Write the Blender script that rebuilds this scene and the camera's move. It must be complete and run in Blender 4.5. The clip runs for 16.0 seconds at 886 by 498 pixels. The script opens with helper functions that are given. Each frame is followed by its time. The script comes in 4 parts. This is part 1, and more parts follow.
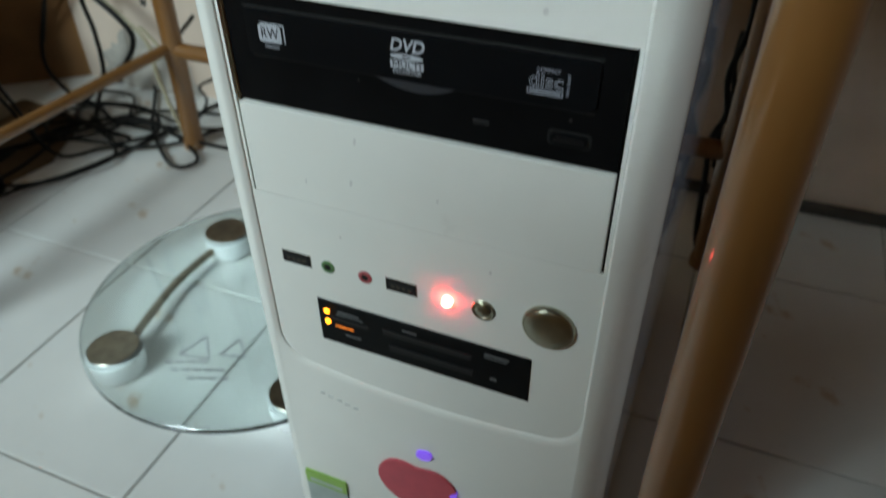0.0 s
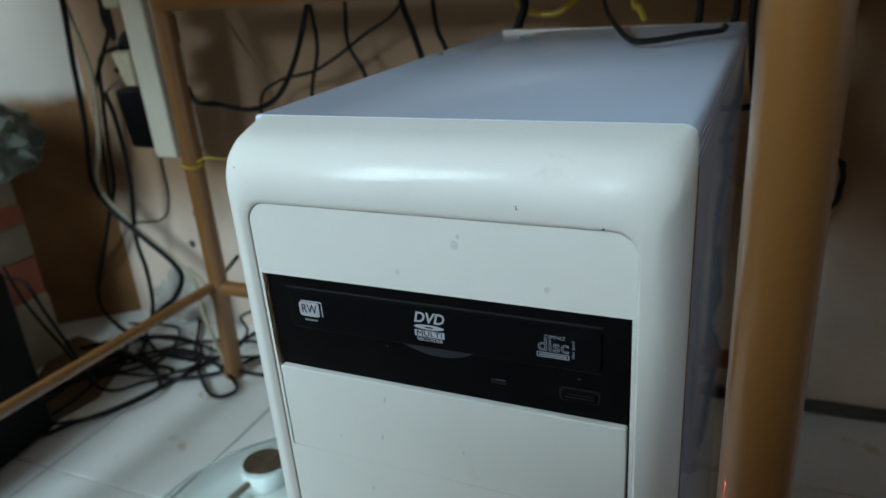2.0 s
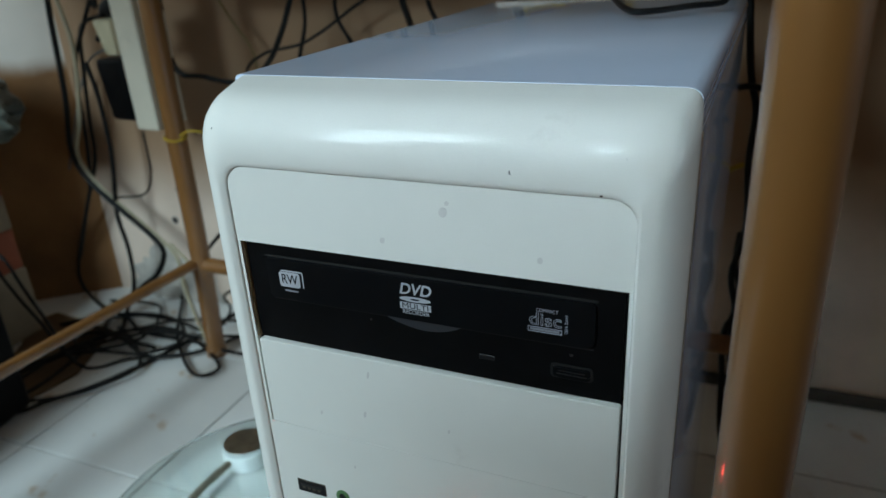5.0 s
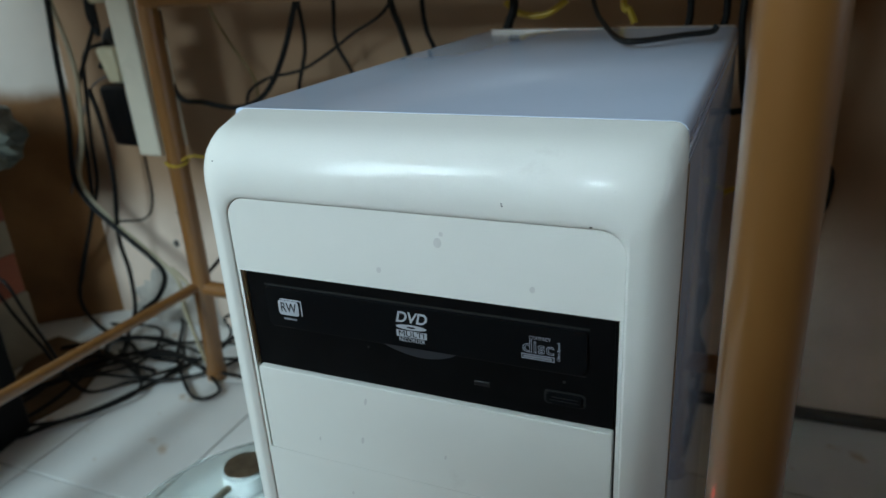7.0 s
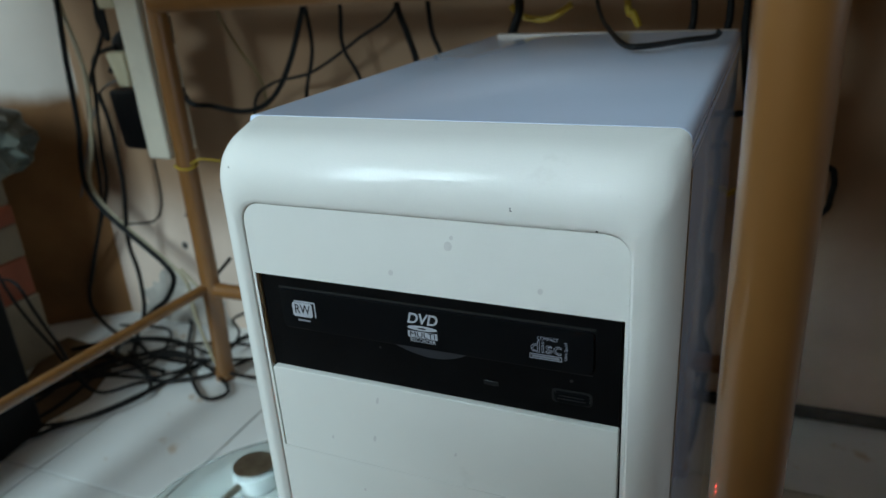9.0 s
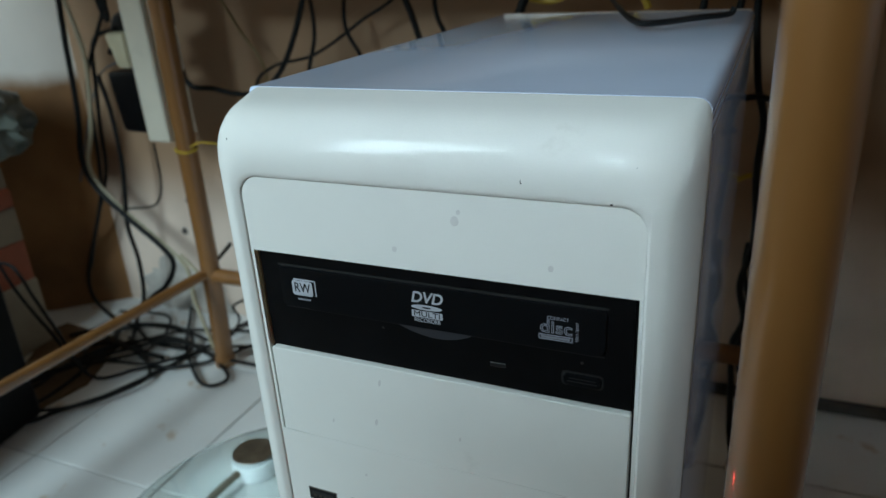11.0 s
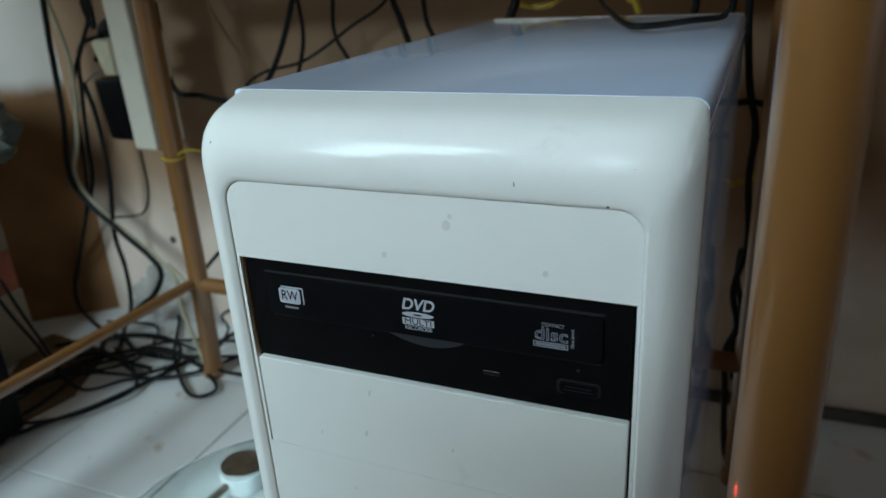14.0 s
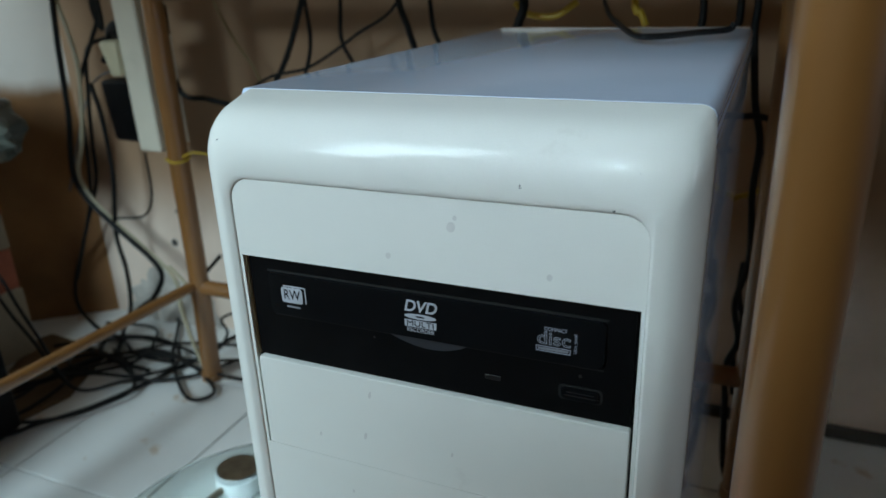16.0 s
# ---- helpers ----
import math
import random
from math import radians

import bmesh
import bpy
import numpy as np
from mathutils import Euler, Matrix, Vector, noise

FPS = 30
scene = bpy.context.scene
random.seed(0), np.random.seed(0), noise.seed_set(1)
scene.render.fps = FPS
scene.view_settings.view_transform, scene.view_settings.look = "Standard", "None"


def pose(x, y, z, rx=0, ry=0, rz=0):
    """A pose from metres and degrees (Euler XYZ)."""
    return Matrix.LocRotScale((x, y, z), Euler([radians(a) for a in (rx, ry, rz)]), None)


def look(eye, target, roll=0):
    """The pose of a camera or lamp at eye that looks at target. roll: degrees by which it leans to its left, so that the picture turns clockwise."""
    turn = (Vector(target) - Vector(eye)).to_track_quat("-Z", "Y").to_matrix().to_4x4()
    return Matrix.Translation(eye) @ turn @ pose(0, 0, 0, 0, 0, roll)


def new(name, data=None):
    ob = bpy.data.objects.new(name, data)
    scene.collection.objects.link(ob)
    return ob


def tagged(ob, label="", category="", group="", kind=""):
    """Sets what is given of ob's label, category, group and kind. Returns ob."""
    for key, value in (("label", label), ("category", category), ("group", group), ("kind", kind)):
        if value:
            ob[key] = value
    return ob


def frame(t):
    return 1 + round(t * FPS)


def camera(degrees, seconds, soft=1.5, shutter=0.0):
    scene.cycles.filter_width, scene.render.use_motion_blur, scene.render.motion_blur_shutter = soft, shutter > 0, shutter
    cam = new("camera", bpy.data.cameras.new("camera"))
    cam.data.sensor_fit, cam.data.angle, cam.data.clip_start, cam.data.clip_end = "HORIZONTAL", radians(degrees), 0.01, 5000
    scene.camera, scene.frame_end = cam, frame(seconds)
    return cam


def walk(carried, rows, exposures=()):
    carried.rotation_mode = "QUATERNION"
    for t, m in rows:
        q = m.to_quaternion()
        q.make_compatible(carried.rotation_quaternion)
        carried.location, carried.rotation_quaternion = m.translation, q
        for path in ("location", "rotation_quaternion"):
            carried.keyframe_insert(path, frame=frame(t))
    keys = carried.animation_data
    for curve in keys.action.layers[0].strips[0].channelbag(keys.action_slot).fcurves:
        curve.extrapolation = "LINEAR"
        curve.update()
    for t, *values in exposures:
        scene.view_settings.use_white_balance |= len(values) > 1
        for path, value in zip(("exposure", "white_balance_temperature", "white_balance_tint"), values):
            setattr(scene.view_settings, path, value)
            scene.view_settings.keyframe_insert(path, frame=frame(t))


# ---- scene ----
cam = camera(62.8, 16.0, shutter=0.5)
cam.data.dof.use_dof, cam.data.dof.focus_distance, cam.data.dof.aperture_fstop = True, 0.27, 14.0
PATH = [
    (0, (0.101, -0.206, 0.455), (-0.522, 1.236, -0.784), -0.7),
    (0.5, (0.104, -0.21, 0.467), (-0.61, 1.322, -0.601), -2.5),
    (1, (0.106, -0.216, 0.478), (-0.693, 1.377, -0.43), -4.2),
    (1.5, (0.109, -0.213, 0.484), (-0.673, 1.444, -0.318), -4.4),
    (2, (0.111, -0.215, 0.487), (-0.687, 1.453, -0.276), -4.6),
    (2.5, (0.109, -0.212, 0.482), (-0.689, 1.445, -0.304), -4.4),
    (3, (0.106, -0.21, 0.48), (-0.69, 1.453, -0.296), -4.0),
    (3.5, (0.109, -0.209, 0.482), (-0.686, 1.458, -0.287), -4.7),
    (4, (0.106, -0.206, 0.478), (-0.68, 1.45, -0.319), -4.3),
    (6.5, (0.108, -0.207, 0.476), (-0.642, 1.476, -0.303), -2.6),
    (7, (0.11, -0.209, 0.482), (-0.66, 1.476, -0.272), -3.6),
    (7.5, (0.109, -0.209, 0.481), (-0.658, 1.478, -0.273), -3.5),
    (8, (0.11, -0.209, 0.481), (-0.657, 1.48, -0.267), -3.4),
    (8.5, (0.11, -0.209, 0.482), (-0.664, 1.475, -0.27), -3.6),
    (9, (0.111, -0.216, 0.486), (-0.67, 1.464, -0.266), -3.9),
    (9.5, (0.114, -0.213, 0.487), (-0.66, 1.465, -0.279), -4.2),
    (10, (0.111, -0.213, 0.484), (-0.664, 1.466, -0.279), -3.7),
    (10.2, (0.108, -0.212, 0.481), (-0.668, 1.46, -0.294), -3.7),
    (12.5, (0.105, -0.207, 0.474), (-0.683, 1.464, -0.292), -3.5),
    (13, (0.104, -0.202, 0.471), (-0.676, 1.466, -0.309), -3.8),
    (13.5, (0.098, -0.204, 0.469), (-0.657, 1.482, -0.298), -2.8),
    (14, (0.103, -0.204, 0.473), (-0.659, 1.485, -0.28), -3.5),
    (14.5, (0.104, -0.204, 0.474), (-0.66, 1.493, -0.259), -3.1),
    (15, (0.104, -0.204, 0.473), (-0.657, 1.5, -0.246), -2.7),
    (15.5, (0.104, -0.204, 0.472), (-0.653, 1.502, -0.246), -2.6),
    (16, (0.102, -0.205, 0.47), (-0.665, 1.494, -0.255), -2.2),
]
walk(cam, [(t, look(eye, target, roll)) for t, eye, target, roll in PATH], [(0, 0.15, 7600, 15), (0.6, 0.10, 7200, 14), (1.4, 0.04, 7000, 13.5), (10, 0.04, 7000, 13.5), (12.5, 0.05, 6880, 13), (16, 0.05, 6880, 13)])
# ---- world, sun, large lights ----
world = bpy.data.worlds.new("sky")
scene.world = world
world.use_nodes = True
wn = world.node_tree.nodes
sky = wn.new("ShaderNodeTexSky")
sky.sky_type, sky.sun_disc = "NISHITA", False
sky.sun_elevation, sky.sun_rotation = radians(40), radians(200)
wn["Background"].inputs["Strength"].default_value = 0.1
world.node_tree.links.new(sky.outputs[0], wn["Background"].inputs[0])


def window_lamp(name, eye, target, width, height, watts, colour, spread=180):
    data = bpy.data.lights.new(name, "AREA")
    data.shape, data.size, data.size_y, data.energy, data.color = "RECTANGLE", width, height, watts, colour
    data.spread = radians(spread)
    ob = new(name, data)
    ob.matrix_world = look(eye, target)
    return ob


DAYLIGHT = (0.58, 0.85, 1.0)
window_lamp("window_light", (-0.77, -1.29, 1.33), (-0.35, 0.20, 0.25), 0.50, 0.84, 20.0, DAYLIGHT, 130)      # curtained left casement
window_lamp("window_light", (-0.105, -1.29, 1.40), (0.05, 0.0, 0.41), 0.25, 0.09, 0.22, DAYLIGHT, 26)    # open right casement
window_lamp("side_window_light", (1.47, 0.30, 0.60), (0.09, 0.06, 0.38), 0.36, 0.5, 0.085, (0.62, 0.82, 1.0), 22)


# ---- materials ----
def mat(name, colour, rough=0.5, metal=0.0, scale=60.0, vary=0.12, bump=0.0, bump_scale=None, spec=0.5, coat=0.0, coat_rough=0.08,
        stain=None, stain_scale=6.0, stain_cut=(0.55, 0.75), island=0.0, stretch=None, emit=0.0):
    m = bpy.data.materials.new(name)
    m.use_nodes = True
    nt = m.node_tree
    b = nt.nodes["Principled BSDF"]
    b.inputs["Roughness"].default_value = rough
    b.inputs["Metallic"].default_value = metal
    b.inputs["Specular IOR Level"].default_value = spec
    b.inputs["Coat Weight"].default_value = coat
    b.inputs["Coat Roughness"].default_value = coat_rough
    tc = nt.nodes.new("ShaderNodeTexCoord")
    src = tc.outputs["Object"]
    if stretch:
        mp = nt.nodes.new("ShaderNodeMapping")
        mp.inputs["Scale"].default_value = stretch
        nt.links.new(src, mp.inputs[0])
        src = mp.outputs[0]
    n1 = nt.nodes.new("ShaderNodeTexNoise")
    n1.inputs["Scale"].default_value, n1.inputs["Detail"].default_value = scale, 6
    nt.links.new(src, n1.inputs["Vector"])
    ramp = nt.nodes.new("ShaderNodeValToRGB")
    lo = [c * (1 - vary) for c in colour]
    hi = [min(1, c * (1 + vary * 0.6)) for c in colour]
    ramp.color_ramp.elements[0].position, ramp.color_ramp.elements[1].position = 0.3, 0.7
    ramp.color_ramp.elements[0].color, ramp.color_ramp.elements[1].color = (*lo, 1), (*hi, 1)
    nt.links.new(n1.outputs["Fac"], ramp.inputs[0])
    out = ramp.outputs[0]
    if stain:
        n2 = nt.nodes.new("ShaderNodeTexNoise")
        n2.inputs["Scale"].default_value, n2.inputs["Detail"].default_value, n2.inputs["Roughness"].default_value = stain_scale, 5, 0.6
        nt.links.new(tc.outputs["Object"], n2.inputs["Vector"])
        r2 = nt.nodes.new("ShaderNodeMapRange")
        r2.inputs["From Min"].default_value, r2.inputs["From Max"].default_value = stain_cut
        r2.inputs["To Max"].default_value = stain[3] if len(stain) > 3 else 1.0
        nt.links.new(n2.outputs["Fac"], r2.inputs["Value"])
        mx = nt.nodes.new("ShaderNodeMix")
        mx.data_type = "RGBA"
        nt.links.new(r2.outputs[0], mx.inputs["Factor"])
        nt.links.new(out, mx.inputs["A"])
        mx.inputs["B"].default_value = (*stain[:3], 1)
        out = mx.outputs["Result"]
    if island:
        oi = nt.nodes.new("ShaderNodeObjectInfo")
        hsv = nt.nodes.new("ShaderNodeHueSaturation")
        mr = nt.nodes.new("ShaderNodeMapRange")
        mr.inputs["To Min"].default_value, mr.inputs["To Max"].default_value = 1 - island, 1 + island
        nt.links.new(oi.outputs["Random"], mr.inputs["Value"])
        nt.links.new(mr.outputs[0], hsv.inputs["Value"])
        nt.links.new(out, hsv.inputs["Color"])
        out = hsv.outputs[0]
    nt.links.new(out, b.inputs["Base Color"])
    if bump:
        n3 = nt.nodes.new("ShaderNodeTexNoise")
        n3.inputs["Scale"].default_value, n3.inputs["Detail"].default_value = bump_scale or scale * 4, 4
        nt.links.new(src, n3.inputs["Vector"])
        bp = nt.nodes.new("ShaderNodeBump")
        bp.inputs["Strength"].default_value, bp.inputs["Distance"].default_value = bump, 0.002
        nt.links.new(n3.outputs["Fac"], bp.inputs["Height"])
        nt.links.new(bp.outputs[0], b.inputs["Normal"])
    if emit:
        b.inputs["Emission Color"].default_value = (*colour, 1)
        b.inputs["Emission Strength"].default_value = emit
    return m


WALL_ROOM = mat("tan_plaster", (0.48, 0.25, 0.06), 0.85, scale=5, vary=0.1)


def shade_toned(name, low, high, level, fade, stain=(0.60, 0.50, 0.42, 0.5), spread=(0.6, 1.3)):
    """Plaster coloured low below a soft, uneven edge and high above it; holds painted shade."""
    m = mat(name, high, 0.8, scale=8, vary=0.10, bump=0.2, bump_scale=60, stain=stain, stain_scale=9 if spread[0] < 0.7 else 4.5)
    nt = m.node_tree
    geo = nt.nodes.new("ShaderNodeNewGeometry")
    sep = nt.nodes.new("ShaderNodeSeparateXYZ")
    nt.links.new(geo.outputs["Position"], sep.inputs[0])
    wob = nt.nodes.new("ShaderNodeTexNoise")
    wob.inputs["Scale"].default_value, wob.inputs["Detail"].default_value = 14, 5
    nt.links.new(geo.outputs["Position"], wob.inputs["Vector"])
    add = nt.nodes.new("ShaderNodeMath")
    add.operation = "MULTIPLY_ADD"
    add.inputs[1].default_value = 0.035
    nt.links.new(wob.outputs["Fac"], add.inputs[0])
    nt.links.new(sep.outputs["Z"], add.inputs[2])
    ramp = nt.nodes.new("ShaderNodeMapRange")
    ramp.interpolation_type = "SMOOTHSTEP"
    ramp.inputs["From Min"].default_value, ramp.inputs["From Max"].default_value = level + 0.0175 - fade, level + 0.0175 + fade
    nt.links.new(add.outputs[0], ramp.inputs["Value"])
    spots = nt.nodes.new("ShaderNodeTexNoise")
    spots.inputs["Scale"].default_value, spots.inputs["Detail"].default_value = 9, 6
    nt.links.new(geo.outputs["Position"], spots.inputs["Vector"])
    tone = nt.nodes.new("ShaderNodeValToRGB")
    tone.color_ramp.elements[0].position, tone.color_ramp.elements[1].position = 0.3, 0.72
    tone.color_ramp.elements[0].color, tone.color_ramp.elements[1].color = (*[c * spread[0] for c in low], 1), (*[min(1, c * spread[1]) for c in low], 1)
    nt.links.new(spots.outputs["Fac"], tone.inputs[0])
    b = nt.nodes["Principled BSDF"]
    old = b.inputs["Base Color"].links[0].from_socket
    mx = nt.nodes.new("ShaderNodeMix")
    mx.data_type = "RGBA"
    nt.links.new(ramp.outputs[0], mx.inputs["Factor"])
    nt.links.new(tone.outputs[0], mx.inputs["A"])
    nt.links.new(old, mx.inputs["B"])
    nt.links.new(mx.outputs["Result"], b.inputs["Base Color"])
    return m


# Peeled pale below; tan above, darkened in the colour for the tabletop's shade.
WALL = shade_toned("pink_plaster", (0.67, 0.53, 0.43), (0.37, 0.225, 0.132), 0.185, 0.06, (0.40, 0.22, 0.12, 0.7), (0.80, 1.15))
# Brown lower tone paints a cast shadow onto the white wall.
WALL_JOG = shade_toned("shade_toned_plaster", (0.28, 0.130, 0.047), (0.66, 0.59, 0.52), 0.338, 0.016)
CEIL = mat("ceiling_board", (0.48, 0.30, 0.09), 0.9, scale=5)
TILE = mat("white_tile", (0.68, 0.68, 0.66), 0.28, scale=14, vary=0.05, bump=0.05, bump_scale=30, stain=(0.48, 0.34, 0.22, 0.75), stain_scale=19, stain_cut=(0.60, 0.68), island=0.04)
GROUT = mat("grout", (0.36, 0.34, 0.31), 0.9, scale=40, vary=0.3)
SKIRT = mat("dark_skirting", (0.06, 0.055, 0.05), 0.6, scale=20, vary=0.3)
PLASTIC = mat("ivory_plastic", (0.80, 0.80, 0.76), 0.50, coat=0.3, spec=0.15, scale=25, vary=0.025, bump=0.03, bump_scale=900, stain=(0.60, 0.58, 0.54, 0.5), stain_scale=30, stain_cut=(0.68, 0.78))
PAINT = mat("blue_white_metal_paint", (0.63, 0.72, 0.88), 0.05, scale=12, vary=0.04, spec=0.5, bump=0.02, bump_scale=14)
PLASTIC_CUT = mat("beige_plastic_edge", (0.42, 0.33, 0.22), 0.6, scale=60)
BLACK = mat("black_plastic", (0.004, 0.004, 0.0045), 0.42, scale=80, vary=0.3, bump=0.04, bump_scale=1500, spec=0.10)
BLACK_SAT = mat("black_satin_plastic", (0.0045, 0.005, 0.006), 0.28, scale=50, vary=0.2, spec=0.14)
USB_RIM = mat("dull_port_rim", (0.10, 0.085, 0.065), 0.45, metal=0.6, scale=120)
READER_PRINT = mat("faint_print", (0.13, 0.135, 0.14), 0.5, scale=200, vary=0.1)
SLOT_EDGE = mat("slot_edge_plastic", (0.011, 0.011, 0.012), 0.4, scale=80)
GREY_GLOSS = mat("grey_gloss_plastic", (0.032, 0.035, 0.042), 0.3, scale=50)
# Near-black for chips, and painted shade for holes and gaps.
DARK = mat("dark_cavity", (0.006, 0.006, 0.006), 0.8, scale=50)
PRINT = mat("white_print", (0.46, 0.48, 0.53), 0.5, scale=200, vary=0.1)
PRINT_DIM = mat("dim_white_print", (0.33, 0.35, 0.42), 0.5, scale=200, vary=0.1)
PRINT_GREY = mat("grey_print", (0.22, 0.23, 0.26), 0.5, scale=200, vary=0.1)
TUBE = mat("tan_enamel", (0.235, 0.098, 0.025), 0.42, scale=30, vary=0.14, stretch=(1, 1, 0.12), stain=(0.20, 0.085, 0.022, 0.6), stain_scale=14, coat=0.8, coat_rough=0.05)
BOARD = mat("tan_board", (0.42, 0.28, 0.15), 0.5, scale=20, vary=0.2, stretch=(1, 8, 1))
CABLE = mat("black_rubber", (0.007, 0.007, 0.007), 0.5, scale=80, vary=0.3, spec=0.22)
CABLE_OLIVE = mat("olive_wire", (0.24, 0.17, 0.07), 0.5, scale=60)
CABLE_CREAM = mat("cream_cable", (0.40, 0.35, 0.24), 0.5, scale=60)
CABLE_YELLOW = mat("yellow_cable", (0.55, 0.36, 0.03), 0.5, scale=60)
CABLE_GREY = mat("grey_cable", (0.16, 0.16, 0.16), 0.5, scale=60)
STRIP = mat("aged_white_plastic", (0.64, 0.59, 0.48), 0.45, scale=30, vary=0.06, stain=(0.45, 0.42, 0.34, 0.6), stain_scale=20)
CREAM = mat("cream_plastic", (0.52, 0.46, 0.31), 0.5, scale=40)
METAL = mat("brushed_metal", (0.62, 0.58, 0.52), 0.3, metal=1.0, scale=120, vary=0.2)
CAP_METAL = mat("grey_olive_metal", (0.37, 0.36, 0.30), 0.32, metal=1.0, scale=120, vary=0.2)
WHITE_PL = mat("white_plastic", (0.86, 0.87, 0.88), 0.35, scale=30, vary=0.03)
RED_LED = mat("red_led", (1.0, 0.06, 0.05), 0.4, emit=55)
ORANGE_LED = mat("orange_led", (1.0, 0.32, 0.02), 0.4, emit=5)
# Violet sticker colour with a weak glow added to it.
VIOLET_GLOW = mat("violet_glow", (0.22, 0.10, 0.9), 0.4, emit=0.5)
DARK_METAL = mat("dull_dark_metal", (0.44, 0.43, 0.34), 0.30, metal=1.0, scale=120, vary=0.2)
MARK_GREY = mat("dark_grey_print", (0.20, 0.21, 0.215), 0.5, scale=200, vary=0.1)
WORN_PRINT = mat("worn_grey_print", (0.56, 0.57, 0.55), 0.5, scale=300, vary=0.3)
TUBE_BROWN = mat("brown_tube", (0.21, 0.165, 0.12), 0.5, scale=60)
GREEN_PL = mat("green_jack", (0.10, 0.22, 0.09), 0.4, scale=60)
PINK_PL = mat("pink_jack", (0.45, 0.09, 0.10), 0.4, scale=60)
STICK_PINK = mat("pink_sticker", (0.60, 0.075, 0.105), 0.4, scale=90, vary=0.12)
STICK_GREEN = mat("green_sticker", (0.22, 0.42, 0.06), 0.35, scale=90, vary=0.15)
STICK_GREY = mat("silver_sticker", (0.35, 0.42, 0.40), 0.3, scale=90)
FABRIC = mat("grey_green_plastic_bag", (0.11, 0.125, 0.105), 0.4, scale=14, vary=0.45, bump=0.15, bump_scale=60)
FABRIC_D = mat("dark_rag", (0.04, 0.035, 0.03), 0.8, scale=30, vary=0.4)
BOX_RED = mat("red_card", (0.30, 0.065, 0.025), 0.6, scale=25, vary=0.25)
BOX_BEIGE = mat("beige_card", (0.26, 0.20, 0.135), 0.7, scale=25, vary=0.15)
SHEET_BROWN = mat("dark_brown_sheet", (0.115, 0.062, 0.026), 0.8, scale=18, vary=0.3, bump=0.2, bump_scale=50)
BOX_VIOLET = mat("violet_card", (0.25, 0.10, 0.36), 0.5, scale=25, vary=0.2)
BOX_GREEN = mat("green_card", (0.10, 0.35, 0.12), 0.5, scale=25, vary=0.2)
CRUMBLE = mat("crumbled_cement", (0.47, 0.43, 0.38), 0.95, scale=30, vary=0.3, bump=0.8, bump_scale=80)


def glass_mat():
    m = bpy.data.materials.new("clear_glass")
    m.use_nodes = True
    b = m.node_tree.nodes["Principled BSDF"]
    b.inputs["Base Color"].default_value = (0.64, 0.70, 0.685, 1)
    b.inputs["Roughness"].default_value = 0.02
    b.inputs["Transmission Weight"].default_value = 1.0
    b.inputs["IOR"].default_value = 1.48
    return m


GLASS = glass_mat()


# ---- mesh helpers ----
def mesh_of(name, bm, material, smooth=True, angle=35):
    bmesh.ops.recalc_face_normals(bm, faces=bm.faces)
    me = bpy.data.meshes.new(name)
    for f in bm.faces:
        f.smooth = smooth
    if smooth:
        for e in bm.edges:
            e.smooth = len(e.link_faces) == 2 and e.calc_face_angle(0) < radians(angle)
    bm.to_mesh(me)
    bm.free()
    me.materials.append(material)
    return me


def thing(name, label, category, group="", kind="", at=(0, 0, 0)):
    ob = new(name)
    ob.location = at
    ob.empty_display_size = 0.02
    return tagged(ob, label, category, group, kind)


def part(name, bm, material, parent=None, label="", smooth=True, angle=35):
    """A bmesh, in the world's metres, as one mesh object under its thing."""
    ob = new(name, mesh_of(name, bm, material, smooth, angle))
    if parent:
        ob.parent = parent
        top, shift = parent, Vector((0, 0, 0))
        while top:
            shift += top.location
            top = top.parent
        ob.location = -shift
    return tagged(ob, label)


def solid(name, bm, material, label, category, group="", kind="", smooth=True, angle=35):
    return tagged(new(name, mesh_of(name, bm, material, smooth, angle)), label, category, group, kind)


def box(x0, x1, y0, y1, z0, z1, bevel=0.0, seg=2, m=None, bm=None):
    own = bmesh.new()
    bmesh.ops.create_cube(own, size=1)
    for v in own.verts:
        v.co = Vector(((x0 + x1) / 2 + v.co.x * (x1 - x0), (y0 + y1) / 2 + v.co.y * (y1 - y0), (z0 + z1) / 2 + v.co.z * (z1 - z0)))
    if bevel:
        bmesh.ops.bevel(own, geom=list(own.edges), offset=bevel, segments=seg, affect="EDGES", profile=0.5)
    if m:
        own.transform(m)
    return join(bm, own)


def join(bm, own):
    if bm is None:
        return own
    me = bpy.data.meshes.new("tmp")
    own.to_mesh(me)
    own.free()
    bm.from_mesh(me)
    bpy.data.meshes.remove(me)
    return bm


def smooth_path(pts, n=8):
    pts = [Vector(p) for p in pts]
    ext = [2 * pts[0] - pts[1], *pts, 2 * pts[-1] - pts[-2]]
    out = []
    for i in range(1, len(ext) - 2):
        p0, p1, p2, p3 = ext[i - 1:i + 3]
        for k in range(n):
            t = k / n
            out.append(0.5 * (2 * p1 + (p2 - p0) * t + (2 * p0 - 5 * p1 + 4 * p2 - p3) * t * t + (3 * p1 - p0 - 3 * p2 + p3) * t ** 3))
    return out + [pts[-1]]


